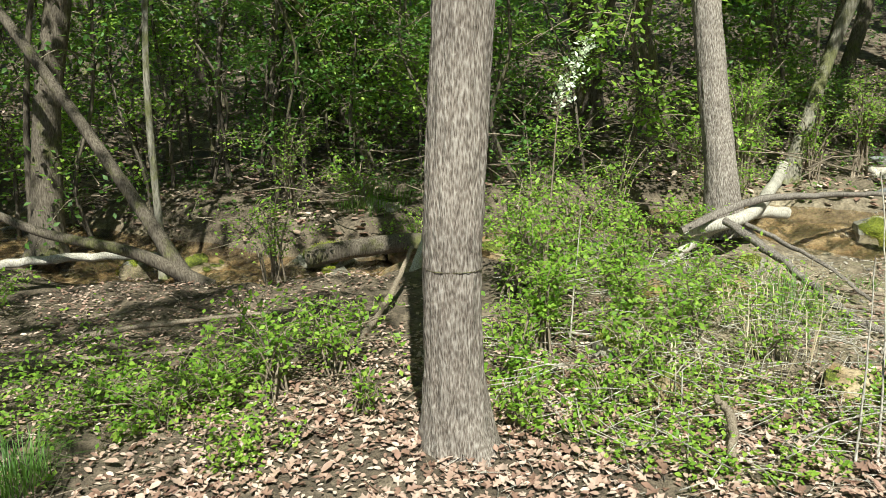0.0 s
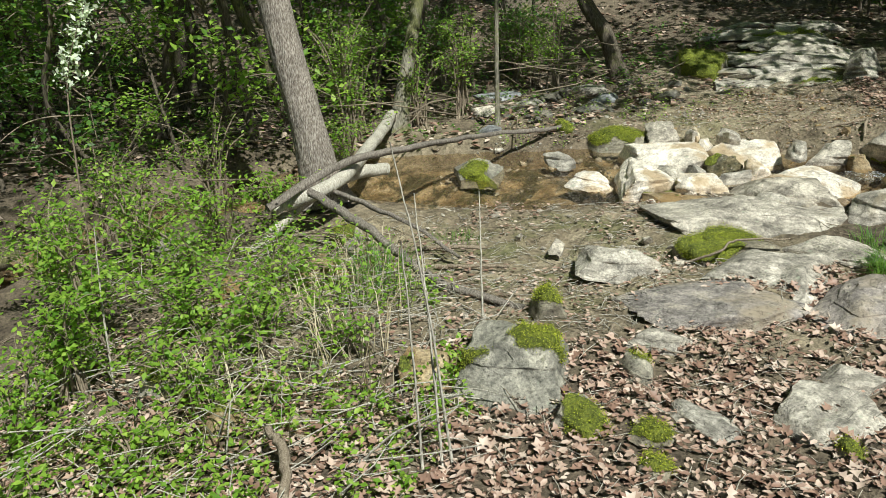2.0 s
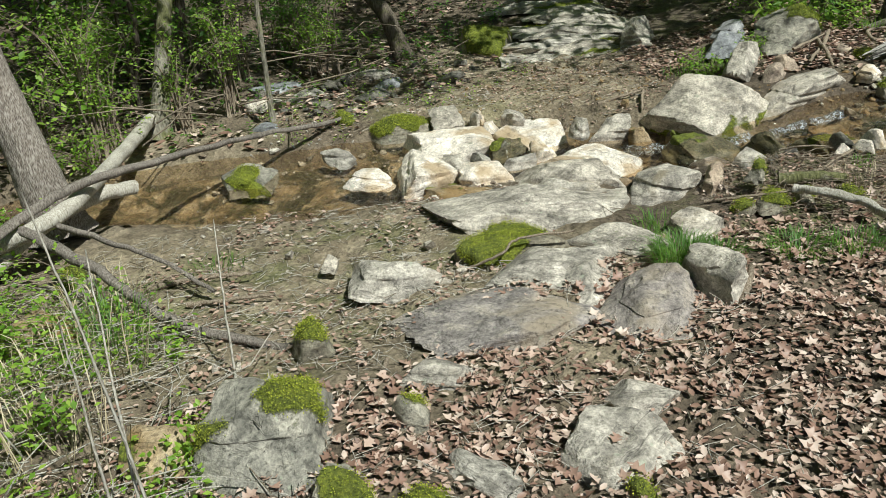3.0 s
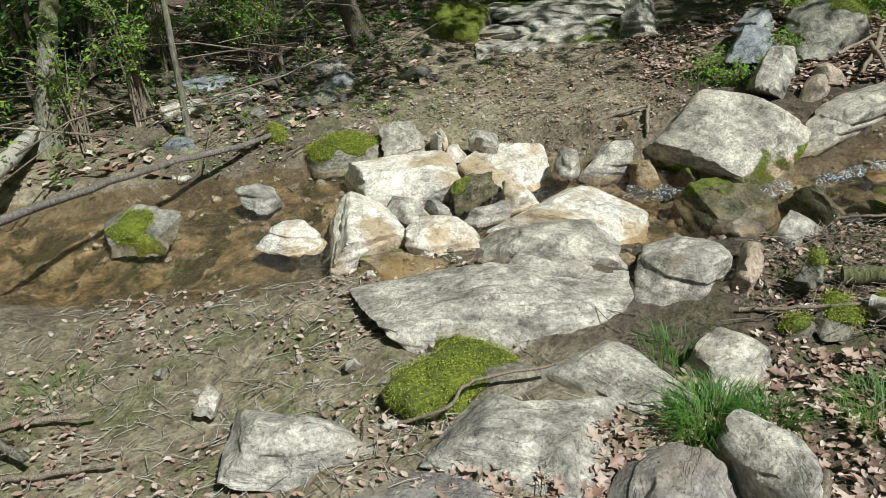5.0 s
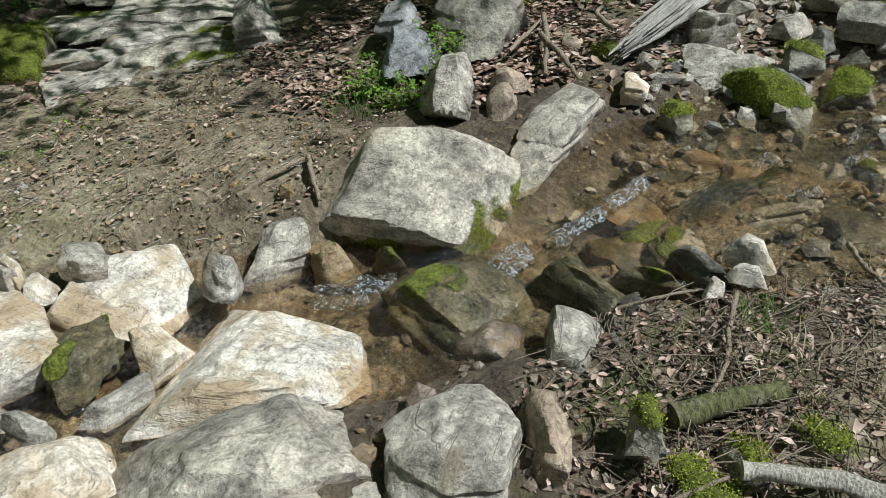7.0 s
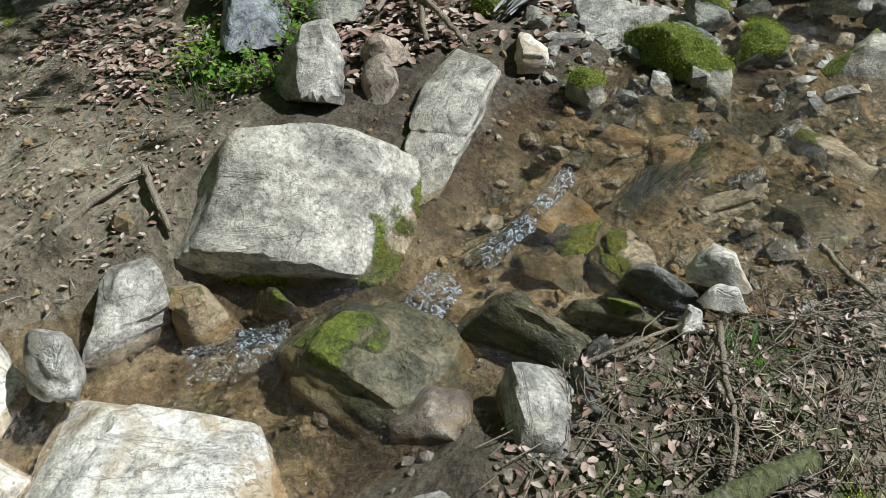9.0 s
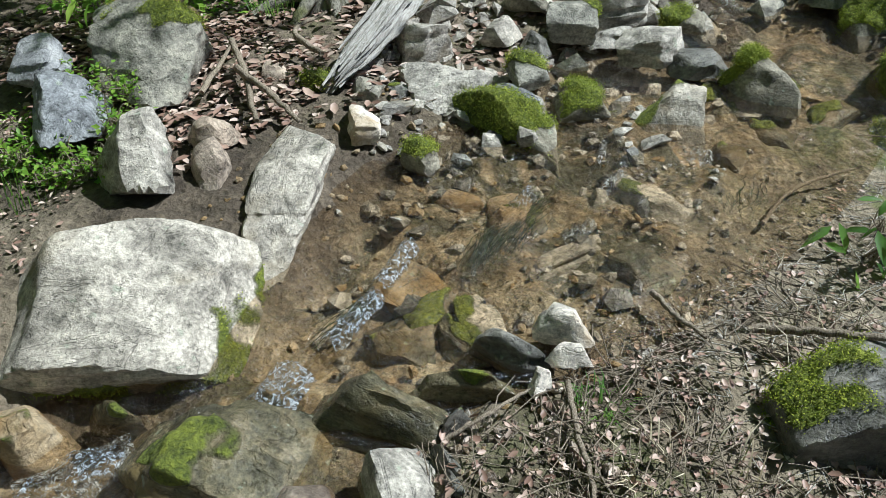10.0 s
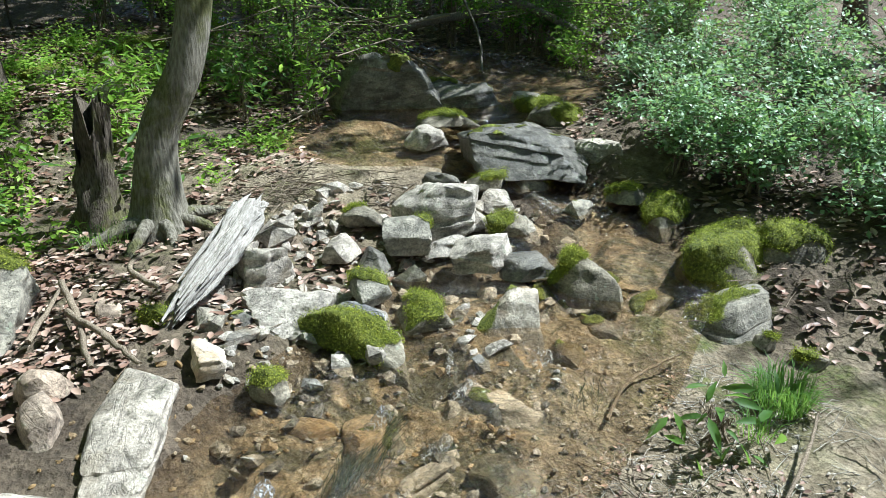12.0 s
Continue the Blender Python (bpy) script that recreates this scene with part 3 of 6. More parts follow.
def stone_mesh(length, width, height, box, taper, skew, seed, level=4, craggy=1.0, soft=False, moss=0.0, fringe=False):
    """A split creek stone: a block bounded by break faces, its edges a little worn, with bedding layers, chips and moss."""
    d, faces = ball(level)
    gen = np.random.default_rng(seed)
    if box >= 2.8:
        sides = [k * np.pi / 2 + gen.uniform(-0.32, 0.32) for k in range(4)]
        sides += [gen.uniform(0, 2 * np.pi) for _ in range(2)]
    else:
        n, turn = int(gen.integers(5, 8)), gen.uniform(0, 2 * np.pi)
        sides = [turn + (k + gen.uniform(-0.28, 0.28)) * 2 * np.pi / n for k in range(n)]
    planes = [((gen.uniform(-0.22, 0.22), gen.uniform(-0.22, 0.22), 1.0), 0.9), ((gen.uniform(-0.1, 0.1), gen.uniform(-0.1, 0.1), -1.0), 1.0)]
    for k, a in enumerate(sides):
        far = gen.uniform(0.86, 1.0) if k < 4 or box < 2.8 else gen.uniform(0.98, 1.18)
        planes.append(((np.cos(a), np.sin(a), gen.uniform(-0.15, 0.6)), far))
    for _ in range(2 if box >= 2.8 else 3):
        a = gen.uniform(0, 2 * np.pi)
        planes.append(((np.cos(a), np.sin(a), gen.uniform(0.7, 1.6)), gen.uniform(1.12, 1.42)))
    sharp = 13.0 if soft else gen.uniform(30, 60)
    reach = 0
    for n, far in planes:
        n = np.array(n) / np.hypot(n[0], n[1]) if abs(n[2]) < 0.99 else np.array(n)
        reach = reach + np.clip(d @ n / far, 0, None) ** sharp
    p = d * (reach ** (-1 / sharp))[:, None]
    p = 2 * (p - p.min(0)) / (p.max(0) - p.min(0)) - 1
    x, y = p[:, 0] * length / 2, p[:, 1] * width / 2
    q = np.c_[x + skew * y, y * (1 + taper * p[:, 0]), p[:, 2] * height / 2]
    size = min(length, width, 0.5)
    grow = np.clip(length / 0.4, 0.35, 1)
    bed = q @ np.array([gen.uniform(-0.25, 0.25), gen.uniform(-0.25, 0.25), 1.0])
    layer = noise3(np.c_[bed / 0.022, q[:, 0] * 1.5, q[:, 1] * 1.5], 1.0, seed % 71)
    layer = np.clip(layer * 2.5, -1, 0.6)
    flat = np.c_[d[:, :2], np.zeros(len(d))]
    out = d / (np.linalg.norm(d * np.array([1, 1, 0.6]), axis=1)[:, None] + 1e-9)
    big = noise3(q, 0.45 * size + 0.04, seed % 97)
    chip = np.clip(noise3(q, 0.16 * size + 0.02, seed % 89 + 5) - 0.3, 0, 1)
    grain = noise3(q, 0.07 * size + 0.008, seed % 83 + 2)
    mask = np.zeros(len(d))
    if moss:
        side = gen.uniform(0, 2 * np.pi)
        nz = p[:, 2] * 0.7
        patch = noise3(q, 0.17, seed % 61) + 0.6 * noise3(q, 0.06, seed % 59)
        if fringe:
            nz, side = -1.1 * p[:, 2] - 0.1, np.pi / 2
        mask = np.clip((nz + 0.45 * (p[:, 0] * np.cos(side) + p[:, 1] * np.sin(side)) + 0.75 * patch - 1.15 + 1.5 * moss) * 3.0, 0, 1)
    bump = craggy * (0.045 * size * big - 0.07 * size * chip + 0.012 * size * grain)
    q = q + out * (bump + 0.008 * mask * (1 + noise3(q, 0.03, 7)))[:, None] + flat * (0.009 * craggy * grow * layer * (0.3 if soft else 1))[:, None]
    me = mesh_of("stone", q, faces)
    me.attributes.new("moss", "FLOAT", "POINT").data.foreach_set("value", mask.astype(np.float32))
    me.set_sharp_from_angle(angle=radians(32))
    return me, mask


STONE_WORDS = {
    "white": "sun-bleached pale creek stone with brown silt stains", "grey": "flat grey layered creek stone, slightly lichened", "mossgrey": "grey creek boulder patched with green moss",
    "moss": "dark rock covered in bright green moss", "brown": "brownish split block of stone", "blue": "blue-grey flat slate stone", "purple": "worn dark slab trodden into the path",
    "dark": "dark damp angular creek stone", "wet": "wet algae-stained stone at the small cascade", "wetb": "wet brown block at the small cascade", "wetgrey": "grey rock with wet mossy foot in the creek",
    "ochre": "ochre silt-stained rounded stone",
}
stone_count = 0


MOSSY = {"moss": 0.66, "mossgrey": 0.42, "wetgrey": 0.28, "wet": 0.3, "ochre": 0.22, "dark": 0.2}


def rock(kind, x, y, z, length, width, height, yaw, box=2.5, taper=0.0, skew=0.0, lean=(0, 0), craggy=1.0, words="", moss=None, fringe=False):
    """A stone whose middle stands at x, y, z; lean: degrees about its own length and width."""
    global stone_count
    stone_count += 1
    moss = MOSSY.get(kind, 0.0) if moss is None else moss
    me, mask = stone_mesh(length * 1.2, width * 1.2, height * 0.92, box, taper, skew, 100 + stone_count * 17, 5 if length > 0.36 else 4 if length > 0.16 else 3, craggy, kind == "moss", moss, fringe)
    ob = part("boulder" if length > 0.5 else "stone", me, STONE[kind])
    gen = np.random.default_rng(stone_count)
    tip = 3 if length > 0.45 else 7
    ob.matrix_basis = pose(x, y, z - 0.05 * height, lean[0] + gen.uniform(-tip, tip), lean[1] + gen.uniform(-tip, tip), yaw)
    if kind in ("moss", "mossgrey") or moss > 0.35:
        count = int((9000 if kind == "moss" else 3500) * min(1.2, length * width / 0.1) + 150)
        v, nrm = np.zeros(len(me.vertices) * 3), np.zeros(len(me.vertices) * 3)
        me.vertices.foreach_get("co", v), me.vertices.foreach_get("normal", nrm)
        v, nrm = v.reshape(-1, 3), nrm.reshape(-1, 3)
        good = np.flatnonzero(mask > 0.35)
        if len(good) > 5:
            pick = gen.choice(good, count)
            pile = Pile()
            tuft = 0.5 + 0.5 * noise3(v[pick], 0.025, 3)
            scatter(pile, LEAF_SMALL, v[pick] + gen.normal(size=(count, 3)) * 0.007 + nrm[pick] * (0.001 + 0.006 * tuft)[:, None], turned(count, 0.2, gen), gen.uniform(0.003, 0.008, count))
            tagged(part("moss_cover", pile.mesh("moss_cover"), MOSS, ob, "soft bright green moss cushion"), kind="stuff")
    return tagged(ob, words or STONE_WORDS[kind], "rock", "creek stones")


rock("white", 4.14, 4.73, 0.15, 0.51, 0.48, 0.18, 149, 3.2, -0.28, 0.07)
rock("white", 4.60, 4.47, 0.14, 0.42, 0.42, 0.13, 90, 2.4, -0.02, 0.07)
rock("wet", 4.31, 4.39, 0.11, 0.29, 0.23, 0.13, 14, 2.4, -0.11, 0.14)
rock("white", 4.43, 4.18, 0.13, 0.25, 0.16, 0.14, 61, 3.1, -0.12, -0.14)
rock("grey", 3.99, 4.48, 0.11, 0.26, 0.20, 0.11, 87, 2.4, -0.02, -0.08)
rock("white", 4.48, 3.78, 0.14, 0.53, 0.42, 0.14, 101, 3.0, 0.49, -0.00)
rock("white", 3.65, 4.33, 0.15, 0.5, 0.3, 0.19, 64, 3.2, 0.03, 0.13)
rock("white", 3.88, 4.03, 0.15, 0.31, 0.28, 0.16, 53, 3.6, 0.08, 0.03)
rock("white", 3.43, 4.56, 0.12, 0.26, 0.23, 0.11, 144, 2.4, 0.00, -0.11)
rock("grey", 4.07, 3.60, 0.19, 0.53, 0.30, 0.18, 133, 3.0, -0.18, -0.14)
rock("grey", 3.95, 3.48, 0.18, 0.39, 0.18, 0.14, 135, 2.4, -0.05, -0.15)
rock("grey", 4.27, 3.14, 0.20, 0.44, 0.28, 0.21, 4, 2.5, -0.20, -0.00)
rock("brown", 4.38, 2.94, 0.22, 0.32, 0.12, 0.22, 34, 2.5, -0.06, 0.01)
rock("wet", 4.88, 3.40, 0.17, 0.5, 0.32, 0.17, 66, 3.4, -0.32, 0.07)
rock("wetb", 4.73, 3.19, 0.13, 0.30, 0.17, 0.19, 86, 3.6, -0.27, -0.20)
rock("grey", 4.71, 2.96, 0.20, 0.28, 0.14, 0.18, 9, 3.0, 0.21, -0.10)
rock("dark", 4.79, 2.86, 0.21, 0.15, 0.04, 0.13, 36, 4.4, 0.11, -0.52)
rock("grey", 4.99, 4.10, 0.15, 0.23, 0.18, 0.22, 31, 3.3, -0.27, 0.03)
rock("ochre", 5.06, 3.94, 0.12, 0.24, 0.14, 0.16, 43, 3.2, -0.07, 0.24)
rock("wet", 5.07, 3.71, 0.13, 0.17, 0.05, 0.14, 74, 2.4, 0.15, 0.00)
rock("grey", 5.84, 3.36, 0.35, 0.7, 0.22, 0.17, 175, 2.6, 0.1, 0.16, lean=(0, 10))
rock("brown", 5.94, 3.61, 0.40, 0.16, 0.13, 0.12, 32, 2.4, 0.27, -0.38)
rock("brown", 6.14, 3.63, 0.43, 0.14, 0.15, 0.11, 27, 2.6, -0.00, -0.10)
rock("blue", 6.32, 4.18, 0.49, 0.44, 0.21, 0.16, 14, 2.4, -0.25, 0.23)
rock("blue", 6.68, 4.42, 0.52, 0.31, 0.18, 0.11, 18, 3.7, -0.29, 0.34)
rock("mossgrey", 6.72, 3.99, 0.56, 0.63, 0.40, 0.27, 32, 2.4, -0.06, 0.02)
rock("wet", 4.97, 3.04, 0.23, 0.33, 0.14, 0.19, 63, 3.2, -0.01, 0.30)
rock("wet", 5.02, 2.82, 0.26, 0.26, 0.05, 0.11, 80, 2.4, 0.24, -0.13)
rock("dark", 5.12, 2.70, 0.28, 0.20, 0.07, 0.13, 62, 2.4, -0.09, -0.11)
rock("white", 5.16, 2.56, 0.33, 0.14, 0.07, 0.11, 59, 2.7, 0.15, -0.09)
rock("white", 5.06, 2.56, 0.31, 0.10, 0.04, 0.07, 88, 2.4, -0.05, -0.04)
rock("white", 5.00, 2.64, 0.29, 0.04, 0.05, 0.07, 9, 4.6, -0.00, -0.33)
rock("dark", 4.91, 2.84, 0.25, 0.09, 0.02, 0.10, 119, 3.9, 0.25, 0.39)
rock("dark", 4.73, 2.85, 0.23, 0.08, 0.03, 0.10, 25, 4.8, 0.19, -0.22)
rock("moss", 6.27, 2.61, 0.39, 0.56, 0.16, 0.18, 40, 4.1, 0.08, -0.05, lean=(0, -6), moss=1.05)
rock("moss", 6.04, 2.92, 0.36, 0.14, 0.11, 0.10, 18, 2.6, -0.02, 0.01)
rock("wetgrey", 6.24, 2.02, 0.41, 0.29, 0.24, 0.19, 145, 3.2, 0.25, -0.14)
rock("moss", 6.38, 1.68, 0.48, 0.22, 0.23, 0.21, 167, 2.4, 0.44, 0.68)
rock("dark", 6.59, 1.82, 0.48, 0.25, 0.22, 0.10, 129, 2.4, 0.33, 0.09)
rock("grey", 6.66, 2.00, 0.52, 0.20, 0.21, 0.14, 155, 2.9, 0.00, -0.14)
rock("grey", 7.17, 2.08, 0.60, 0.38, 0.35, 0.28, 176, 3.7, -0.20, -0.08)
rock("mossgrey", 6.92, 2.29, 0.54, 0.23, 0.20, 0.17, 2, 2.8, -0.02, 0.06)
rock("mossgrey", 6.56, 2.50, 0.47, 0.19, 0.19, 0.11, 28, 2.4, -0.09, -0.16)
rock("moss", 6.36, 2.33, 0.42, 0.22, 0.17, 0.10, 9, 2.4, -0.44, 0.32)
rock("grey", 6.49, 2.82, 0.43, 0.25, 0.29, 0.16, 172, 2.8, -0.50, 0.01)
rock("blue", 6.40, 2.56, 0.42, 0.20, 0.05, 0.06, 52, 3.2, 0.15, -0.29)
rock("grey", 6.83, 2.91, 0.50, 0.20, 0.21, 0.19, 170, 2.4, 0.01, 0.09)
rock("mossgrey", 6.47, 3.14, 0.41, 0.17, 0.16, 0.12, 169, 3.4, -0.03, -0.06)
rock("moss", 6.52, 3.30, 0.44, 0.11, 0.11, 0.10, 24, 2.4, 0.17, 0.22)
rock("brown", 6.62, 3.48, 0.44, 0.13, 0.14, 0.11, 15, 2.9, 0.04, 0.32)
rock("white", 6.23, 3.13, 0.40, 0.19, 0.11, 0.09, 28, 2.6, -0.19, -0.35)
rock("grey", 6.34, 3.00, 0.41, 0.14, 0.05, 0.05, 116, 3.0, -0.02, 0.27)
rock("dark", 6.47, 3.01, 0.42, 0.07, 0.10, 0.05, 151, 2.4, 0.03, -0.06)
rock("dark", 7.71, 1.46, 0.69, 0.61, 0.62, 0.22, 160, 4.0, -0.05, 0.19)
rock("moss", 7.49, 1.72, 0.58, 0.20, 0.21, 0.11, 9, 2.4, 0.26, -0.53)
rock("moss", 7.45, 1.50, 0.56, 0.22, 0.20, 0.11, 167, 3.6, -0.16, -0.34)
rock("moss", 7.13, 1.10, 0.55, 0.20, 0.18, 0.09, 114, 3.1, 0.21, 0.11)
rock("mossgrey", 7.07, 1.40, 0.52, 0.13, 0.14, 0.07, 164, 2.4, -0.16, -0.23)
rock("grey", 8.09, 1.93, 0.69, 0.22, 0.22, 0.12, 171, 2.4, -0.06, -0.06)
rock("moss", 8.32, 1.72, 0.73, 0.41, 0.38, 0.12, 178, 2.4, 0.16, -0.16)
rock("grey", 8.92, 0.98, 0.72, 0.27, 0.25, 0.08, 174, 2.4, 0.56, 0.42)
rock("dark", 4.92, 1.9, 0.31, 0.42, 0.34, 0.26, 99, 2.4, -0.12, 0.17, craggy=.6, moss=0.5, words="smooth dark green boulder stained by algae")
rock("moss", 10.41, 4.00, 0.88, 0.36, 0.20, 0.18, 8, 2.4, 0.03, 0.20)
rock("moss", 11.08, 3.74, 0.94, 0.66, 0.40, 0.17, 6, 2.4, -0.16, 0.24)
rock("moss", 10.22, 4.32, 0.87, 0.46, 0.39, 0.16, 11, 2.4, -0.20, 0.06)
rock("grey", 9.50, 3.89, 0.84, 0.31, 0.26, 0.13, 12, 2.4, -0.16, -0.21)
rock("moss", 6.27, 6.85, 0.29, 0.86, 0.46, 0.38, 58, 2.6, 0.24, -0.08)
rock("grey", 6.97, 5.53, 0.40, 0.72, 0.23, 0.29, 35, 2.4, -0.13, -0.03)
rock("grey", 3.65, 3.42, 0.17, 0.85, 0.42, 0.14, 148, 2.9, 0.11, -0.10)
rock("moss", 3.29, 3.19, 0.15, 0.39, 0.22, 0.14, 169, 4.7, -0.03, -0.14)
rock("grey", 3.62, 2.90, 0.17, 0.40, 0.22, 0.13, 83, 2.9, 0.35, 0.19)
rock("grey", 3.25, 2.83, 0.18, 0.52, 0.42, 0.14, 127, 2.9, -0.28, -0.02)
rock("purple", 3.26, 2.39, 0.19, 0.51, 0.33, 0.11, 32, 2.7, -0.21, 0.02)
rock("purple", 2.82, 2.73, 0.17, 0.65, 0.44, 0.10, 123, 2.4, 0.27, -0.03)
rock("grey", 2.81, 3.26, 0.15, 0.45, 0.27, 0.13, 142, 2.4, 0.03, 0.01)
rock("grey", 3.56, 2.33, 0.22, 0.36, 0.20, 0.21, 45, 2.4, 0.38, 0.39)
rock("grey", 3.90, 2.65, 0.21, 0.30, 0.21, 0.14, 180, 2.4, 0.41, 0.00)
rock("moss", 4.09, 5.27, 0.14, 0.44, 0.27, 0.17, 138, 2.4, 0.2, -0.1)
rock("moss", 3.95, 5.69, 0.16, 0.24, 0.15, 0.15, 69, 2.4, 0.00, 0.00)
rock("grey", 3.52, 5.07, 0.14, 0.25, 0.17, 0.10, 97, 2.4, 0.23, 0.07)
rock("grey", 4.38, 5.03, 0.19, 0.33, 0.21, 0.17, 64, 3.1, -0.05, 0.16)
rock("grey", 4.51, 4.88, 0.19, 0.17, 0.09, 0.12, 61, 2.4, 0.08, 0.10)
rock("mossgrey", 2.97, 5.22, 0.10, 0.38, 0.29, 0.13, 56, 2.5, -0.02, -0.13)
rock("ochre", 3.61, 3.95, 0.11, 0.30, 0.23, 0.11, 94, 3.3, 0.17, -0.00)
rock("mossgrey", 1.87, 2.71, 0.18, 0.46, 0.36, 0.24, 52, 2.9, 0.09, 0.01, moss=.52)
rock("ochre", 1.62, 2.85, 0.12, 0.22, 0.18, 0.14, 58, 4.8, -0.18, 0.00)
rock("grey", 2.42, 2.60, 0.14, 0.22, 0.11, 0.10, 127, 2.6, -0.08, 0.17)
rock("mossgrey", 2.25, 2.49, 0.14, 0.15, 0.10, 0.10, 82, 2.4, 0.04, 0.07)
rock("grey", 2.56, 1.92, 0.15, 0.32, 0.28, 0.10, 20, 2.4, 0.14, 0.03)
rock("grey", 2.25, 2.12, 0.13, 0.26, 0.12, 0.08, 92, 2.4, 0.04, 0.09)
rock("grey", 2.76, 2.06, 0.15, 0.23, 0.16, 0.10, 130, 2.7, 0.19, 0.11)
rock("mossgrey", 1.92, 2.29, 0.14, 0.21, 0.15, 0.11, 122, 2.4, -0.04, -0.11)
rock("grey", 2.67, 3.71, 0.11, 0.11, 0.07, 0.07, 52, 4.2, -0.19, 0.23)
rock("moss", 2.23, 3.09, 0.16, 0.19, 0.12, 0.13, 80, 2.4, -0.04, -0.04)
rock("grey", -0.51, 6.22, 0.01, 0.43, 0.24, 0.27, 89, 5.0, -0.16, 0.47)
rock("mossgrey", 4.38, 2.71, 0.32, 0.15, 0.06, 0.11, 17, 4.7, -0.39, -0.08)
rock("grey", 3.99, 4.23, 0.17, 0.15, 0.06, 0.08, 86, 5.0, -0.11, 0.70)
rock("wet", 4.27, 4.32, 0.16, 0.25, 0.17, 0.16, 180, 2.7, 0.10, 0.06)
rock("grey", 4.17, 4.10, 0.13, 0.17, 0.07, 0.10, 161, 4.5, -0.04, -0.25)
rock("grey", 4.72, 4.14, 0.22, 0.22, 0.12, 0.14, 44, 2.4, 0.04, 0.27)
rock("grey", 4.64, 4.65, 0.22, 0.23, 0.15, 0.13, 66, 2.4, -0.00, -0.08)
rock("white", 4.51, 4.87, 0.20, 0.20, 0.06, 0.14, 59, 2.4, -0.04, 0.48)
rock("white", 4.50, 4.73, 0.17, 0.17, 0.09, 0.08, 44, 2.4, -0.20, 0.23)

# the layered ledge beyond the path
ledge = np.random.default_rng(12)
for k in range(24):
    u, v = ledge.uniform(0, 1), ledge.uniform(-.5, .5)
    rock("grey" if k % 4 else "mossgrey", 6.2 + 1.9 * u + .42 * v, 5.7 + 2.0 * u - .75 * v, .17 + .3 * u + ledge.uniform(-.02, .03), ledge.uniform(.6, 1.1), ledge.uniform(.3, .55), ledge.uniform(.08, .14), 125 + ledge.uniform(-18, 18), 3.0, .1, .1, words="layered slab of the grey bedrock ledge beside the path")
rock("grey", 5.38, 3.77, .28, .64, .48, .25, 93, 3.0, .1, .08, lean=(-27, 4), craggy=0.8, moss=.42, fringe=True, words="broad flat-topped grey boulder above the small cascade")
bedrock = np.random.default_rng(44)
for k in range(26):
    u = bedrock.uniform(0, 1.3)
    x, y = 5.3 + .9 * u + bedrock.uniform(-.35, .35), 3.05 - 1.1 * u + bedrock.uniform(-.26, .26)
    rock(("wet", "ochre", "wetgrey", "wet")[k % 4], x, y, float(land(x, y, False)[0]) + .005, bedrock.uniform(.12, .3), bedrock.uniform(.09, .2), bedrock.uniform(.05, .08), bedrock.uniform(0, 180), 2.4, words="flat wet algae-brown stone in the shallow creek")
rock("moss", 6.42, .97, .47, .46, .38, .32, 140, 2.4, moss=.95, words="rounded boulder thickly covered in bright moss")
rock("moss", 6.3, .72, .46, .42, .36, .32, 120, 2.4, moss=.95, words="rounded boulder thickly covered in bright moss")
rock("moss", 6.9, 1.0, .5, .32, .18, .2, 140, 2.4, words="low dark mossy rock at the water's edge")
rock("mossgrey", 6.08, 1.17, .38, .36, .27, .18, 140, 2.6, words="smooth grey rock at the creek's muddy edge")
for k, (x, y, z, l, w, h) in enumerate([(7.3, 1.75, .52, .2, .14, .1), (7.55, 1.95, .56, .24, .16, .14), (7.0, 1.75, .5, .2, .14, .1), (6.85, 2.1, .48, .22, .1, .08), (8.1, 1.25, .64, .4, .26, .2), (8.4, 1.0, .68, .4, .24, .2), (7.7, 1.0, .6, .34, .2, .2), (9.6, 1.6, .72, .5, .3, .16), (8.75, .95, .7, .3, .2, .12), (6.95, 2.55, .5, .2, .12, .1), (6.75, 2.45, .49, .18, .12, .1), (7.2, 2.45, .54, .22, .14, .1)]):
    rock(("grey", "dark", "moss")[k % 3], x, y, z, l, w, h, 37 * k, 2.6, words="loose angular stone of the upper creek")
for k, (x, y, l, w) in enumerate([(4.12, 7.1, .42, .28), (4.1, 6.65, .36, .22), (4.46, 6.06, .34, .2), (4.75, 6.35, .3, .2), (3.75, 6.6, .3, .24), (4.45, 6.75, .34, .22), (3.5, 6.1, .26, .18), (4.9, 6.75, .3, .18)]):
    rock(("blue", "grey", "dark")[k % 3], x, y, ground_z(x, y) + .02, l, w, .09, 140 + 23 * k, 2.6, words="flat slate lying on the far bank")
# boulders and slabs that stand upright
rock("grey", 5.95, 3.84, .46, .26, .18, .32, 30, 2.2, .0, .1, lean=(10, 20), words="upright pointed grey stone among leaves")
rock("dark", 9.3, 1.95, .8, .85, .34, .6, 68, 3.2, .05, lean=(-12, 0), words="large dark slab leaning over the upper pool")
rock("dark", 9.15, 1.36, .68, .5, .36, .32, 60, 2.4, .1, words="low dark rock beside the leaning slab")


# ---- sticks, logs ----
def stick(points, radius, material=BARK_TWIG, end=0.6, name="stick", label="dry fallen stick lying on the bank", sides=7, lumps=0.25, group="fallen sticks"):
    pile = Pile()
    pts = curve_points(points, 8)
    gen = np.random.default_rng(int(abs(points[0][0]) * 1000) + 3)
    thick = radius > .03
    pts[1:-1] += gen.normal(size=(len(pts) - 2, 3)) * radius * (0.05 if thick else 0.18)
    tube(pile, pts, [radius, radius * (1 + end) / 2, radius * end], sides, lumps * (0.4 if thick else 1), seed=len(pts))
    return tagged(part(name, pile.mesh(name), material), label, "branch", group)


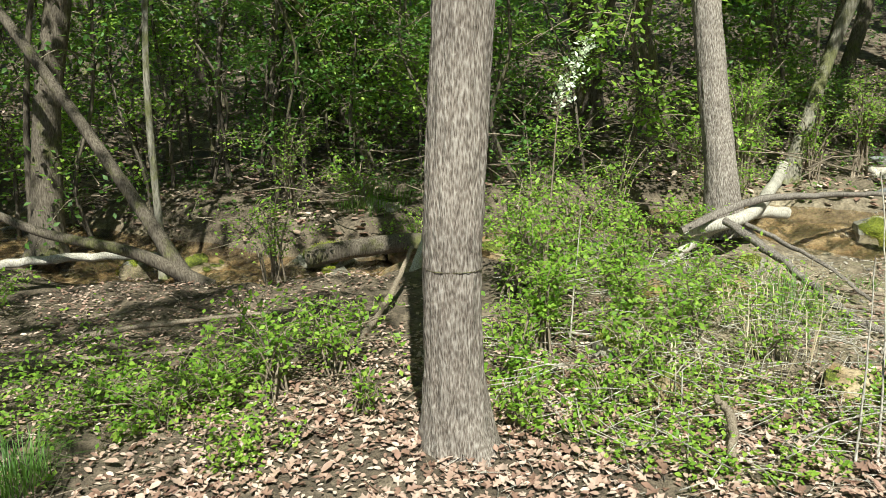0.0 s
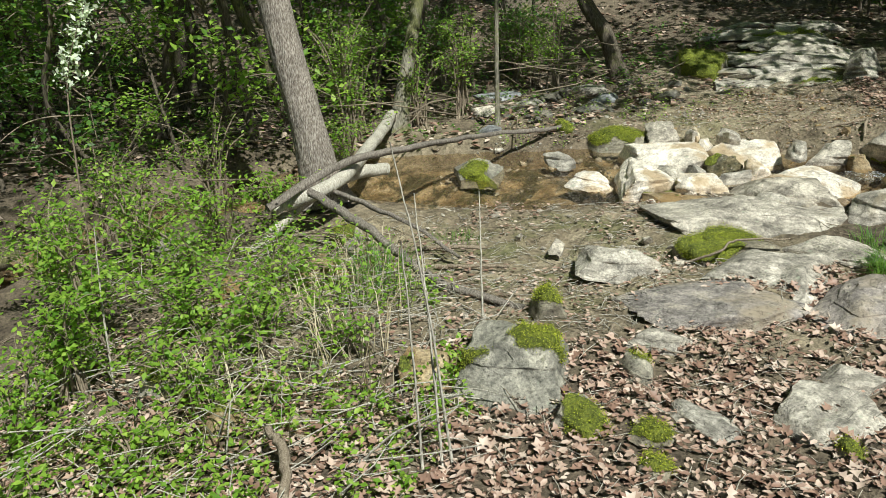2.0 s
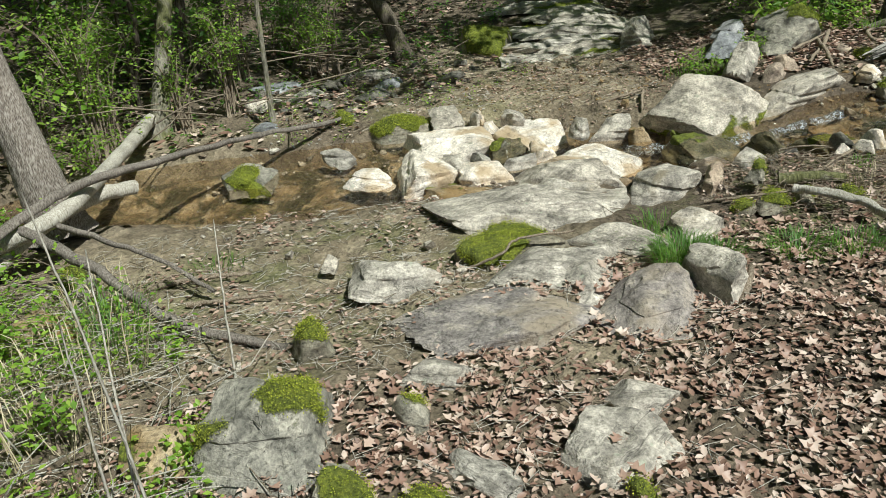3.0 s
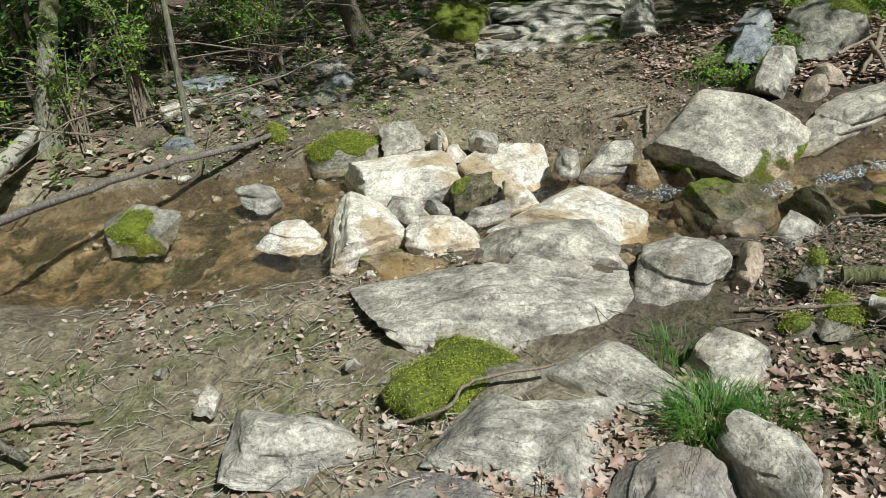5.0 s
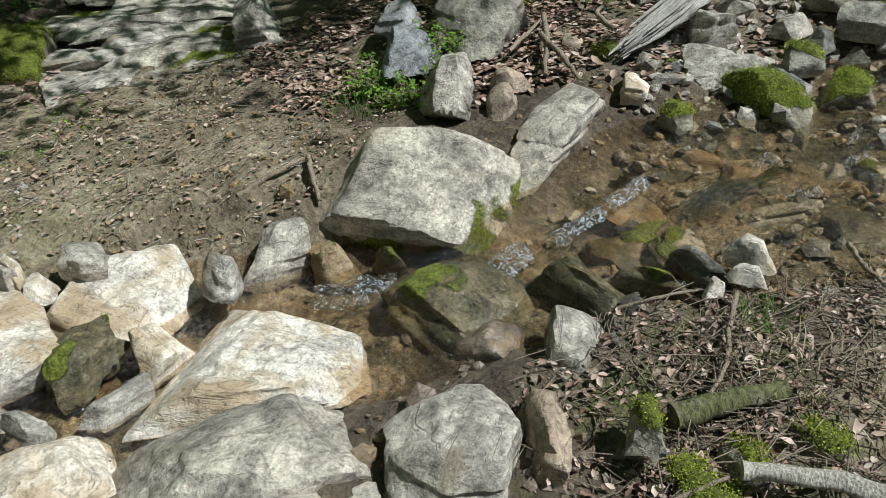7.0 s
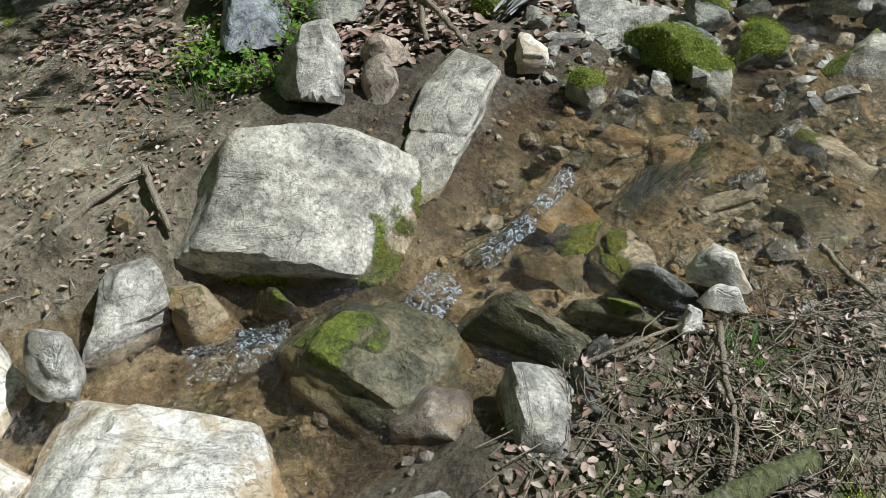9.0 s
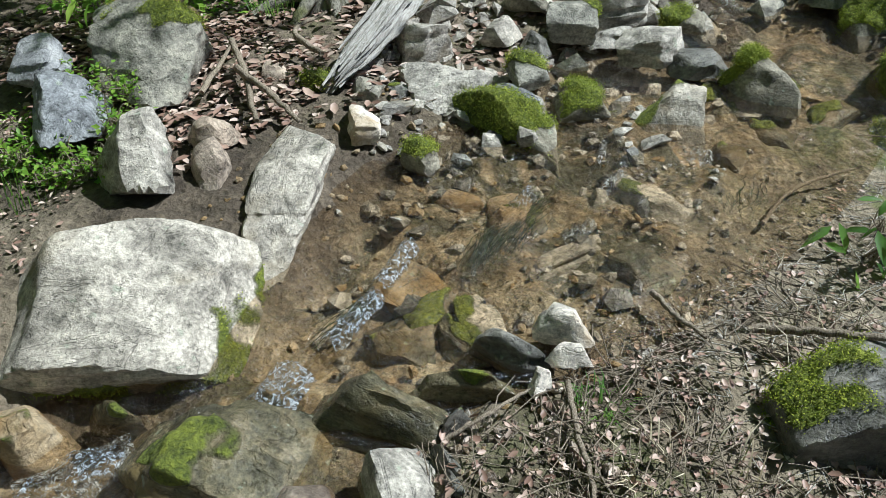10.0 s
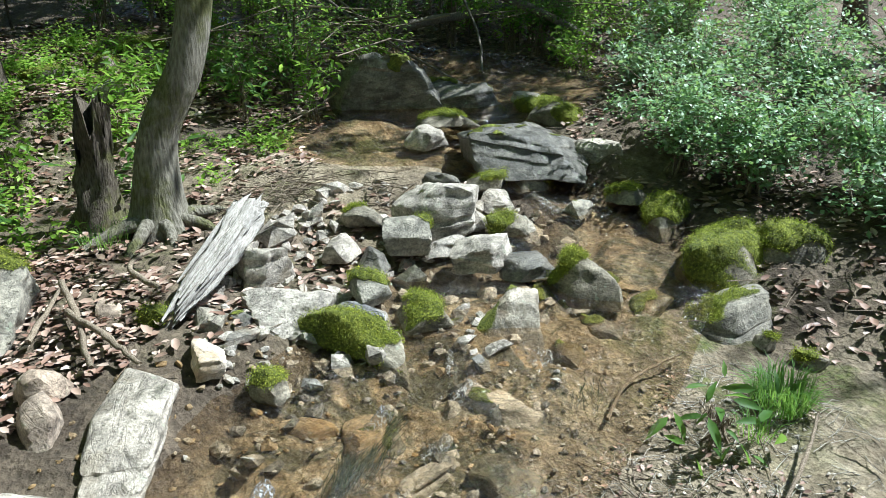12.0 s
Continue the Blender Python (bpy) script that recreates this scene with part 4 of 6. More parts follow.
stick([(4.25, 5.85, .17), (3.71, 5.58, .22), (3.16, 5.38, .30), (2.42, 4.97, .40), (1.86, 4.69, .44), (1.40, 4.54, .30)], .014, BARK_BRANCH, 1.6, "fallen_branch", "long dark fallen branch resting across a log", 12)
stick([(1.60, 4.39, .40), (1.76, 4.01, .30), (1.87, 3.64, .20), (1.97, 3.49, .13), (2.2, 3.18, .09)], .022, BARK_BRANCH, .8, "fallen_branch", "dark weathered branch running down onto the leaves", 12)
stick([(1.75, 4.45, .36), (2.0, 4.05, .26), (2.15, 3.75, .14)], .014, BARK_BRANCH, .6, "fallen_branch", "thin dark side branch of the fallen limb", 10)
stick([(2.87, 6.62, .26), (2.33, 5.52, .33), (1.83, 4.65, .36), (1.45, 4.68, .24)], .045, BARK_PALE, .8, "log", "pale bleached log leaning from the bank", 16)
stick([(2.27, 5.11, .25), (2.01, 5.00, .28), (1.63, 4.77, .22), (1.28, 4.49, .08)], .04, BARK_PALE, .8, "log", "cream peeled branch curving to the ground", 14)
stick([(4.33, 2.50, .295), (4.36, 2.29, .30), (4.32, 2.10, .29), (4.28, 1.9, .28)], .02, BARK_PALE, .8, "log", "grey weathered log half buried in leaves", 14)
stick([(4.48, 2.66, .26), (4.56, 2.54, .28), (4.64, 2.43, .28)], .032, BARK_MOSS, .7, "log", "short log with bright moss", 12)
for pts, r in (([(5.15, 4.38, .24), (5.30, 4.32, .27), (5.43, 4.23, .3)], .013), ([(5.43, 4.23, .3), (5.31, 4.14, .28), (5.21, 4.05, .24)], .012),
               ([(4.98, 2.58, .30), (4.81, 2.58, .29), (4.69, 2.57, .28), (4.5, 2.61, .27)], .008), ([(4.83, 2.87, .28), (4.87, 2.78, .31), (4.95, 2.67, .31)], .006),
               ([(5.28, 2.31, .33), (5.19, 2.27, .32), (5.11, 2.21, .31)], .009), ([(3.03, 3.19, .12), (3.13, 3.07, .2), (3.24, 3.08, .23), (3.48, 2.99, .22)], .007),
               ([(1.96, 4.06, .11), (2.18, 3.99, .11), (2.37, 3.89, .1)], .014), ([(2.22, 2.64, .12), (2.39, 2.83, .12)], .012),
               ([(2.63, 2.38, .11), (2.78, 2.40, .13), (2.95, 2.41, .14)], .014), ([(2.04, 3.8, .1), (2.17, 3.7, .11), (2.35, 3.62, .1)], .012),
               ([(5.12, 2.10, .33), (5.04, 1.90, .37), (4.93, 1.72, .4)], .012), ([(4.12, 2.8, .22), (4.19, 2.68, .25), (4.34, 2.5, .28)], .008),
               ([(6.69, 3.66, .55), (6.51, 3.59, .5), (6.17, 3.49, .44)], .016), ([(6.45, 3.6, .53), (6.33, 3.46, .47), (6.19, 3.34, .42)], .015), ([(6.36, 3.72, .47), (6.65, 3.66, .54)], .012),
               ([(6.6, 3.3, .52), (6.75, 3.42, .56), (7.0, 3.32, .56)], .012), ([(5.0, 1.75, .34), (5.2, 1.5, .37), (5.4, 1.3, .38)], .007), ([(5.6, 1.9, .33), (5.75, 1.75, .36), (5.85, 1.5, .38)], .008),
               ([(-1.9, 3.7, .03), (-1.4, 3.85, .05), (-.9, 4.0, .04)], .016), ([(-2.6, 3.2, .06), (-1.9, 3.3, .08), (-1.2, 3.45, .06)], .014), ([(-.45, 3.5, .04), (-.3, 3.9, .16), (-.2, 4.3, .3)], .02),
               ([(.95, 2.35, .12), (1.0, 2.5, .18), (.98, 2.62, .22)], .02), ([(.5, 3.1, .1), (1.0, 2.75, .12), (1.45, 2.3, .1)], .009), ([(3.38, 2.13, .14), (3.49, 2.18, .19), (3.60, 2.23, .26)], .017)):
    stick(pts, r)


for k, (x, y, lx, ly, h) in enumerate([(1.42, 2.3, .1, .35, .75), (1.46, 2.32, -.05, .2, .95), (1.38, 2.36, .02, .1, .7), (.55, 3.3, .05, .1, .6), (1.95, 3.1, .1, .2, .5), (1.2, 2.45, .3, -.2, .25)]):
    z = ground_z(x, y)
    stick([(x, y, z), (x + lx * .4, y + ly * .4, z + h * .55), (x + lx, y + ly, z + h)], .005, BARK_PALE, .4, "dead_stalk", "thin pale dead stalk standing upright", 5, .1, "dead stalks")


def wood_slab():
    """Torn, weathered piece of trunk, split along the grain."""
    pile = Pile()
    gen = np.random.default_rng(5)
    axis = np.array([(6.5, 3.24, .46), (6.72, 3.1, .56), (6.95, 3.0, .63), (7.14, 2.96, .64)])
    lie = Matrix.Translation(axis[0]) @ Vector(axis[-1] - axis[0]).to_track_quat("Z", "Y").to_matrix().to_4x4()
    back = np.array(lie.inverted())
    axis = axis @ back[:3, :3].T + back[:3, 3]
    pts = curve_points(axis, 14)
    n, sides = len(pts), 48
    tube(pile, pts, [.03, .055, .07, .075, .08, .07], sides, 0.0)
    v = pile.v[0]
    ring = v[: n * sides].reshape(n, sides, 3)
    w, h = np.meshgrid(np.arange(sides), np.arange(n))
    ridge = 1 + .3 * soft_noise(w * .4, h * .05, 1.0, 3) + .2 * soft_noise(w * 1.0, h * .12, 1.0, 4) + .14 * soft_noise(w * .25, h * .35, 1.0, 6)
    fray = .12 * soft_noise(w[0] * .9, w[0] * 0, 1.0, 9)
    ring[:] = pts[:, None] + (ring - pts[:, None]) * ridge[..., None] * np.array([1.0, .62, 1.0])
    ring[:5, :, 2] += fray[None] * np.linspace(1, 0, 5)[:, None]
    ring[-5:, :, 2] += fray[None, ::-1] * np.linspace(0, 1, 5)[:, None]
    log = part("driftwood", pile.mesh("driftwood"), DRIFTWOOD)
    log.matrix_basis = lie
    for k in range(12):
        off = np.array([gen.uniform(-.06, .06), gen.choice([-1, 1]) * gen.uniform(.02, .045), 0])
        a, b = gen.uniform(0, .35), gen.uniform(.5, 1)
        line = curve_points(axis + off, 8)
        line = line[int(a * 24): max(int(b * 24), int(a * 24) + 4)]
        strand = Pile()
        tube(strand, line, [.003, .01, .013, .01, .003], 5, 0.4, seed=k)
        part("splinter", strand.mesh("splinter"), DRIFTWOOD, log)
    return tagged(log, "torn bleached slab of driftwood lying on stones", "log")


wood_slab()
for pts, r in (([(11.5, 1.9, .82), (11.5, 1.3, 1.0), (11.4, .6, 1.1), (11.2, -.2, 1.2)], .055), ([(11.0, .6, 1.3), (10.7, .1, 1.05), (10.5, -.3, .8)], .045), ([(11.8, 2.4, 1.5), (11.3, 1.8, 1.0), (10.7, 1.4, .75)], .02), ([(11.2, 1.0, 1.5), (10.6, .9, 1.0), (10.1, 1.0, .72)], .015),
               ([(10.9, 2.2, 1.4), (10.3, 1.7, .95), (9.7, 1.3, .72)], .012), ([(11.0, 2.6, 1.4), (10.9, 2.55, 1.0), (10.7, 2.4, .75)], .04)):
    stick(pts, r, BARK_BRANCH, .6, "fallen_branch", "dead branch fallen across the head of the creek", 10)


# ---- trees ----
def trunk_mesh(points, radii, sides, steps, ridges=0.0, flare=0.0):
    path = curve_points(points, steps)
    pile = Pile()
    tube(pile, path, radii, sides, 0.0, True, seed=len(points))
    v = pile.v[0]
    n = len(path)
    ring = v[: n * sides].reshape(n, sides, 3)
    mid = path[:, None]
    out = ring - mid
    r = np.linalg.norm(out, axis=2)
    w = np.arange(sides) * 2 * np.pi / sides
    h = (path[:, 2] - path[0, 2])[:, None] + 0 * w[None]
    grow = 1 + flare * np.exp(-h / 0.12) * (1 + 0.5 * np.cos(3 * w + 0.7)[None] + 0.25 * np.cos(5 * w)[None])
    if ridges:
        u = w[None] / (2 * np.pi) * sides + 0 * h
        u = u * 120 / sides
        ripple = soft_noise(u * 0.42 + 0.6 * soft_noise(u * 0.1, h * 6, 1, 2), h * 13, 1.0, 8) + 0.5 * soft_noise(u * 0.8, h * 34, 1.0, 9)
        grow = grow * (1 + ridges * ripple)
    pile.v[0][: n * sides] = (mid + out * grow[..., None]).reshape(-1, 3)
    return pile.mesh("trunk")


def crown_mesh(height, spread, depth, leaves, size, seed, leaf=LEAF_SMALL, clumps=26):
    """Leaves gathered in uneven sprays round twigs."""
    gen = np.random.default_rng(seed)
    c = gen.normal(size=(clumps, 3))
    c /= np.linalg.norm(c, axis=1)[:, None]
    c *= gen.uniform(0.35, 1, (clumps, 1)) ** 0.6
    c *= np.array([spread, spread, depth])
    which = gen.integers(0, clumps, leaves)
    p = c[which] + gen.normal(size=(leaves, 3)) * np.array([0.2, 0.2, 0.13]) * spread * gen.uniform(0.4, 1.2, (clumps, 1))[which]
    pile = Pile()
    scatter(pile, leaf, p + np.array([0, 0, height]), turned(leaves, 0.5, gen), gen.uniform(0.6, 1.2, leaves) * size)
    return pile.mesh("crown"), c + np.array([0, 0, height])


def limbs_mesh(start, ends, radius, seed, sides=5):
    gen = np.random.default_rng(seed)
    pile = Pile()
    for e in ends:
        s = start + np.array([0, 0, gen.uniform(-0.6, 0.3)]) * abs(e[2] - start[2])
        bend = (s + e) / 2 + gen.normal(size=3) * 0.12 * np.linalg.norm(e - s)
        tube(pile, curve_points([s, bend, e], 5), [radius, radius * 0.25], sides, 0.1)
    return pile.mesh("branching")


def tree(points, radii, label, bark, sides=12, steps=8, crown=None, ridges=0.0, flare=0.4, leaf=None, name="tree", group="trees along the creek"):
    """points are in the world; crown: height above the base, spread, depth, leaves, leaf size."""
    base = Vector(points[0])
    root = thing(name, Matrix.Translation(base), label, "tree", group)
    local = np.array(points) - np.array(base)
    part("trunk", trunk_mesh(local, radii, sides, steps, ridges, flare), bark, root)
    if crown:
        h, spread, depth, count, size = crown
        me, ends = crown_mesh(0, spread, depth, count, size, int(abs(points[0][0]) * 100) + 1)
        top = local[-1]
        c = part("crown", me, leaf or LEAF_FRESH, root)
        c.location = Vector(top) + Vector((0, 0, h))
        part("branching", limbs_mesh(top + np.array([0, 0, -0.2]), ends[:14] + top + np.array([0, 0, h]), radii[-1] * 0.8, 4), bark, root)
    return root


# the wide crowns hang out of view, added where they shade thicket and path
big = tree([(0.035, 2.50, .05), (0.015, 2.47, .5), (0.02, 2.45, .9), (0.06, 2.47, 1.6), (0.10, 2.5, 2.6), (0.05, 2.6, 3.8), (-.1, 2.9, 5.0)], [.125, .1, .095, .095, .095, .092, .09, .06],
           "grey ridged-bark tree trunk at the head of the path", BARK, 120, 60, (0.3, 1.8, .9, 600, .12), ridges=0.05, flare=0.42)
pile = Pile()
ang = np.linspace(0, 2 * np.pi, 60)
tube(pile, np.c_[0.099 * np.cos(ang), 0.099 * np.sin(ang), 0.003 * np.sin(3 * ang)], [.0014], 6, capped=False)
wire = part("wire", pile.mesh("wire"), BARK_DARK)
wire.matrix_basis = pose(0.018, 2.455, .80, 2, 1)
tagged(wire, "thin dark wire tied round the grey tree", "wire")

tree([(1.86, 5.1, .12), (1.80, 5.12, .6), (1.72, 5.2, 1.2), (1.62, 5.3, 2.2), (1.6, 5.3, 3.4), (1.7, 5.2, 4.4)], [.125, .1, .092, .085, .08, .05], "leaning grey tree trunk above the fallen branches", BARK, 64, 30, (0.3, 2.0, .9, 1500, .14), ridges=0.04)
tree([(2.9, 6.6, .1), (3.08, 6.7, .7), (3.33, 6.85, 1.4), (3.6, 6.4, 2.8), (3.8, 5.7, 4.4)], [.075, .055, .05, .045, .03], "pale mossy slim tree with fresh leafy shoots", BARK_MOSS, 16, 12, (0.3, 1.4, .8, 1700, .13))
tree([(3.60, 6.15, .1), (3.64, 6.2, .9), (3.72, 6.3, 2.0), (3.8, 6.5, 3.5)], [.022, .018, .014, .01], "thin straight grey sapling on the far bank", BARK_MOSS, 8, 8, (0.1, .7, .7, 700, .05))
tree([(5.50, 7.10, .12), (5.38, 7.2, .6), (5.2, 7.4, 1.3), (5.3, 6.4, 3.0), (5.6, 4.9, 4.4)], [.1, .075, .07, .065, .05], "leaning brown trunk beside the path beyond", BARK_DARK, 24, 12, (0.3, 2.1, .9, 2600, .14))
tree([(7.42, 3.37, .38), (7.45, 3.33, .9), (7.46, 3.16, 1.25), (7.52, 3.06, 1.7), (7.6, 2.9, 2.8), (7.9, 2.6, 4.4)], [.13, .09, .08, .078, .07, .05], "crooked grey trunk with spreading roots on the bank", BARK_MOSS, 32, 14, (0.4, 2.0, .9, 2200, .14), flare=0.7)
tree([(9.55, 4.6, .7), (9.5, 4.6, 1.5), (9.7, 4.6, 3.0), (10.2, 4.2, 4.4)], [.13, .1, .09, .06], "brown trunk standing among spring herbs", BARK_DARK, 20, 12, (0.3, 2.1, 1.0, 2600, .14))
tree([(-1.68, 4.9, -.16), (-1.9, 4.95, .25), (-2.3, 5.1, .85), (-2.75, 5.3, 1.45), (-3.6, 5.6, 2.6)], [.06, .045, .038, .034, .025], "dark leaning trunk growing out of the creek bank", BARK_DARK, 18, 10, (0.3, 1.6, 1.0, 1800, .05))
tree([(-1.55, 4.88, -.14), (-2.0, 4.85, .12), (-2.6, 4.8, .3), (-3.1, 4.75, .6)], [.05, .038, .03, .02], "low dark limb arching over the bank", BARK_DARK, 12, 8)
tree([(-1.95, 5.15, -.15), (-1.93, 5.2, 1.1), (-1.85, 5.3, 2.2), (-1.8, 5.5, 3.6)], [.028, .022, .018, .012], "thin upright sapling by the creek", BARK_MOSS, 10, 8, (0.2, 1.0, .9, 1200, .05))
tree([(-3.18, 6.01, -.25), (-3.05, 6.1, .9), (-2.85, 6.2, 1.9), (-2.6, 5.8, 3.2), (-2.4, 5.0, 4.3)], [.13, .1, .095, .09, .06], "rough dark tree trunk beside the lower creek", BARK_DARK, 24, 12, (0.3, 2.2, 1.0, 1300, .14))

# two leaning trees added so that their unseen crowns shade path and upper pool
tree([(9.3, 6.3, .45), (9.2, 6.2, 1.4), (8.9, 5.9, 2.8), (8.1, 5.3, 4.4)], [.12, .09, .08, .06], "dark leaning trunk whose unseen crown shades the path beyond", BARK_DARK, 18, 10, (0.3, 2.1, 1.0, 2800, .14))
tree([(10.6, -3.0, .8), (10.5, -2.8, 1.8), (10.1, -2.2, 3.0), (9.6, -1.5, 4.6)], [.12, .09, .08, .06], "added dark leaning trunk whose unseen crown shades the upper pool", BARK_DARK, 18, 10, (0.3, 1.7, 1.0, 900, .14))

# broken stump beside the crooked trunk
pile = Pile()
pts = curve_points([(7.72, 3.7, .4), (7.72, 3.68, .7), (7.7, 3.64, .98)], 10)
tube(pile, pts, [.13, .09, .085, .075], 22, .35, True, 3)
v = pile.v[0]
top = v[:, 2] > .86
v[top, 2] += 0.12 * np.sin(7 * np.arctan2(v[top, 1] - 3.65, v[top, 0] - 7.7) + 1)
tagged(part("stump", pile.mesh("stump"), BARK_DARK), "broken rotten brown tree stump", "stump")

# forest: a few kinds of saplings, thickets and tall trees, each set out many times
gen = np.random.default_rng(21)


def sapling_kind(seed, height, leaves, size, material, bend, radius=0.02, word="slender leafy sapling in the thicket"):
    g = np.random.default_rng(seed)
    root = thing("sapling", Matrix.Translation((0, 0, -50)), word, "tree", "woodland thicket")
    pts = [(0, 0, -.15)] + [(bend * (k / 4) ** 2 + g.normal() * .06, g.normal() * .08, height * k / 4) for k in range(1, 5)]
    part("trunk", trunk_mesh(np.array(pts), [radius, radius * .4], 6, 5, 0, .2), BARK_DARK, root)
    if leaves:
        p, t, s = Pile(), Pile(), []
        for k in range(20):
            h = g.uniform(.18, 1) * height
            a = g.uniform(0, 2 * np.pi)
            reach = g.uniform(.35, .95) * (0.7 if h > .85 * height else 1)
            st = np.array([bend * (h / height) ** 2, 0, h])
            e = st + np.array([np.cos(a) * reach, np.sin(a) * reach, g.uniform(-.25, .35)])
            way = curve_points([st, (st + e) / 2 + np.array([0, 0, .12]), e], 6)
            tube(t, way, [.006, .002], 4)
            n = leaves // 20
            q = way[np.clip((g.uniform(.15, 1, n) * len(way)).astype(int), 0, len(way) - 1)] + g.normal(size=(n, 3)) * np.array([.09, .09, .06])
            scatter(p, LEAF_SMALL, q, turned(n, .6, g), g.uniform(.6, 1.2, n) * size)
        tagged(part("twig_spray", t.mesh("twig_spray"), BARK_TWIG, root), kind="stuff")
        part("foliage", p.mesh("foliage"), material, root)
    return root


KINDS = [sapling_kind(1, 2.6, 1500, .055, LEAF_FRESH, .5), sapling_kind(2, 3.4, 1800, .06, LEAF_DEEP, -.6), sapling_kind(3, 2.0, 1500, .05, LEAF_DEEP, .3), sapling_kind(4, 3.0, 1400, .055, LEAF_FRESH, .9),
         sapling_kind(5, 4.5, 0, .05, LEAF_DEEP, .4, .028, "bare dark stem in the woods"), sapling_kind(6, 5.0, 0, .05, LEAF_DEEP, -.8, .04, "bare leaning trunk in the woods"), sapling_kind(7, 4.0, 0, .05, LEAF_DEEP, 1.2, .022, "bare bent stem in the woods")]


def clear_of_path(x, y):
    """Open ground: the creek bed upstream, the path beyond and the near bank."""
    if y < 6.1 and x > -3.2 and not (x > 9.3):
        return False
    if 4.7 < x < 8.2 and y < 7.9 or 5.6 < x < 9.0 and y < 9.2:
        return False
    if 9.0 < x < 12 and -.4 < y < 2.2 or y < -.6 or (x > 9 and y < 5.4 and gen.random() < .6):
        return False
    return True


placed = 0
while placed < 270:
    far = gen.random()
    x, y = gen.uniform(-12, 17), gen.uniform(5.2, 18) if far > .45 else gen.uniform(6.0, 9)
    if not clear_of_path(x, y) or (2.0 < x < 4.4 and y < 7.4):
        continue
    k = gen.choice(7, p=[.2, .25, .2, .11, .09, .08, .07])
    s = gen.uniform(.75, 1.35)
    copy_thing(KINDS[k], pose(x, y, ground_z(x, y), gen.uniform(-5, 5), gen.uniform(-5, 5), gen.uniform(0, 360)) @ Matrix.Scale(s, 4))
    placed += 1
for k in range(46):
    x, y = gen.uniform(9.9, 14.5), gen.uniform(-2.0, 6.5)
    if creek_at(x, y)[0][0] > .7 and not (x < 11.3 and y > 2.8):
        copy_thing(KINDS[(2, 1, 0, 2, 3, 2)[k % 6]], pose(x, y, ground_z(x, y), gen.uniform(-8, 8), gen.uniform(-8, 8), gen.uniform(0, 360)) @ Matrix.Scale(gen.uniform(.6, 1.0), 4))
for k in KINDS:
    for o in (*k.children_recursive, k):
        bpy.data.objects.remove(o)


def forest_tree(x, y, height, seed):
    """The line of a tall trunk that leans a little."""
    g = np.random.default_rng(seed)
    z = ground_z(x, y) - .1
    lean = g.normal(size=2) * .25
    pts = [(x, y, z)] + [(x + lean[0] * k + g.normal() * .06, y + lean[1] * k + g.normal() * .06, z + height * k / 4) for k in range(1, 5)]
    return pts


# crowns above the view, added to keep the wood and upper pool in shade
crown_a = crown_mesh(0, 2.6, 2.0, 2600, .15, 31, clumps=34)
crown_b = crown_mesh(0, 2.2, 2.4, 2200, .15, 32, clumps=30)
for k, (x, y, girth, height) in enumerate([(1.6, 8.6, .17, 7), (.2, 8.2, .09, 6), (-1.2, 8.8, .1, 6.5), (-4.8, 7.8, .14, 7), (-6.5, 10, .16, 8), (-3.2, 11, .15, 8), (.6, 12, .16, 8), (3.6, 10.5, .15, 8), (5.2, 12.5, .16, 8),
                                           (4.2, 8.8, .08, 6), (7.8, 11, .15, 8), (10.5, 8.6, .15, 7), (11.5, 6.0, .13, 7), (13, 3.6, .16, 5), (12.5, 1.8, .12, 4.6), (13.4, -2.6, .15, 4.8), (12.8, -2.6, .13, 4.6), (14.6, -.6, .13, 4.8), (-1, 15, .2, 9), (8.5, 15, .2, 9), (14, 9, .2, 9), (-9, 7, .16, 8),
                                           (-6.0, 4.6, .14, 7), (2.2, 7.4, .05, 5), (-.6, 7.3, .05, 5), (1.1, 7.6, .045, 5)]):
    pts = forest_tree(x, y, height, 60 + k)
    root = thing("tree", Matrix.Translation(pts[0]), "tall woodland tree with a dark trunk and an added shading crown", "tree", "woodland trees")
    local = np.array(pts) - np.array(pts[0])
    part("trunk", trunk_mesh(local, [girth, girth * .8, girth * .5], 12, 6, 0, .4), BARK_DARK, root)
    me, ends = (crown_a, crown_b)[k % 2]
    part("branching", limbs_mesh(local[3], ends[:12] + local[4], girth * .4, k), BARK_DARK, root)
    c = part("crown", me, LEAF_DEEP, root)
    c.matrix_basis = pose(*local[4], 0, 0, k * 67)
# ring of added tall trees; oversized unseen crowns cut the sky's fill light
for k, (x, y) in enumerate([(-9, 9), (-5.5, 12.5), (-1.5, 10.5), (2.4, 13), (6.2, 10.6), (9.5, 12), (13, 7.5), (15, 4.6), (16, 1.2), (15.5, -2.0), (16, -5.5), (-9.5, 4.6), (-10.5, .5), (-10, -3.5), (12.2, 11), (-3.5, 15)]):
    pts = forest_tree(x, y, 12, 260 + k)
    root = thing("tree", Matrix.Translation(pts[0]), "added tall tree whose broad unseen crown blocks sky light", "tree", "woodland trees")
    local = np.array(pts) - np.array(pts[0])
    part("trunk", trunk_mesh(local, [.2, .17, .1], 12, 6, 0, .4), BARK_DARK, root)
    me, ends = (crown_a, crown_b)[k % 2]
    part("branching", limbs_mesh(local[3], 1.9 * ends[:12] + local[4] - np.array([0, 0, 2]), .09, k), BARK_DARK, root)
    c = part("crown", me, LEAF_DEEP, root)
    c.matrix_basis = pose(*(local[4] - np.array([0, 0, 2])), 0, 0, k * 67) @ Matrix.Scale(1.9, 4)
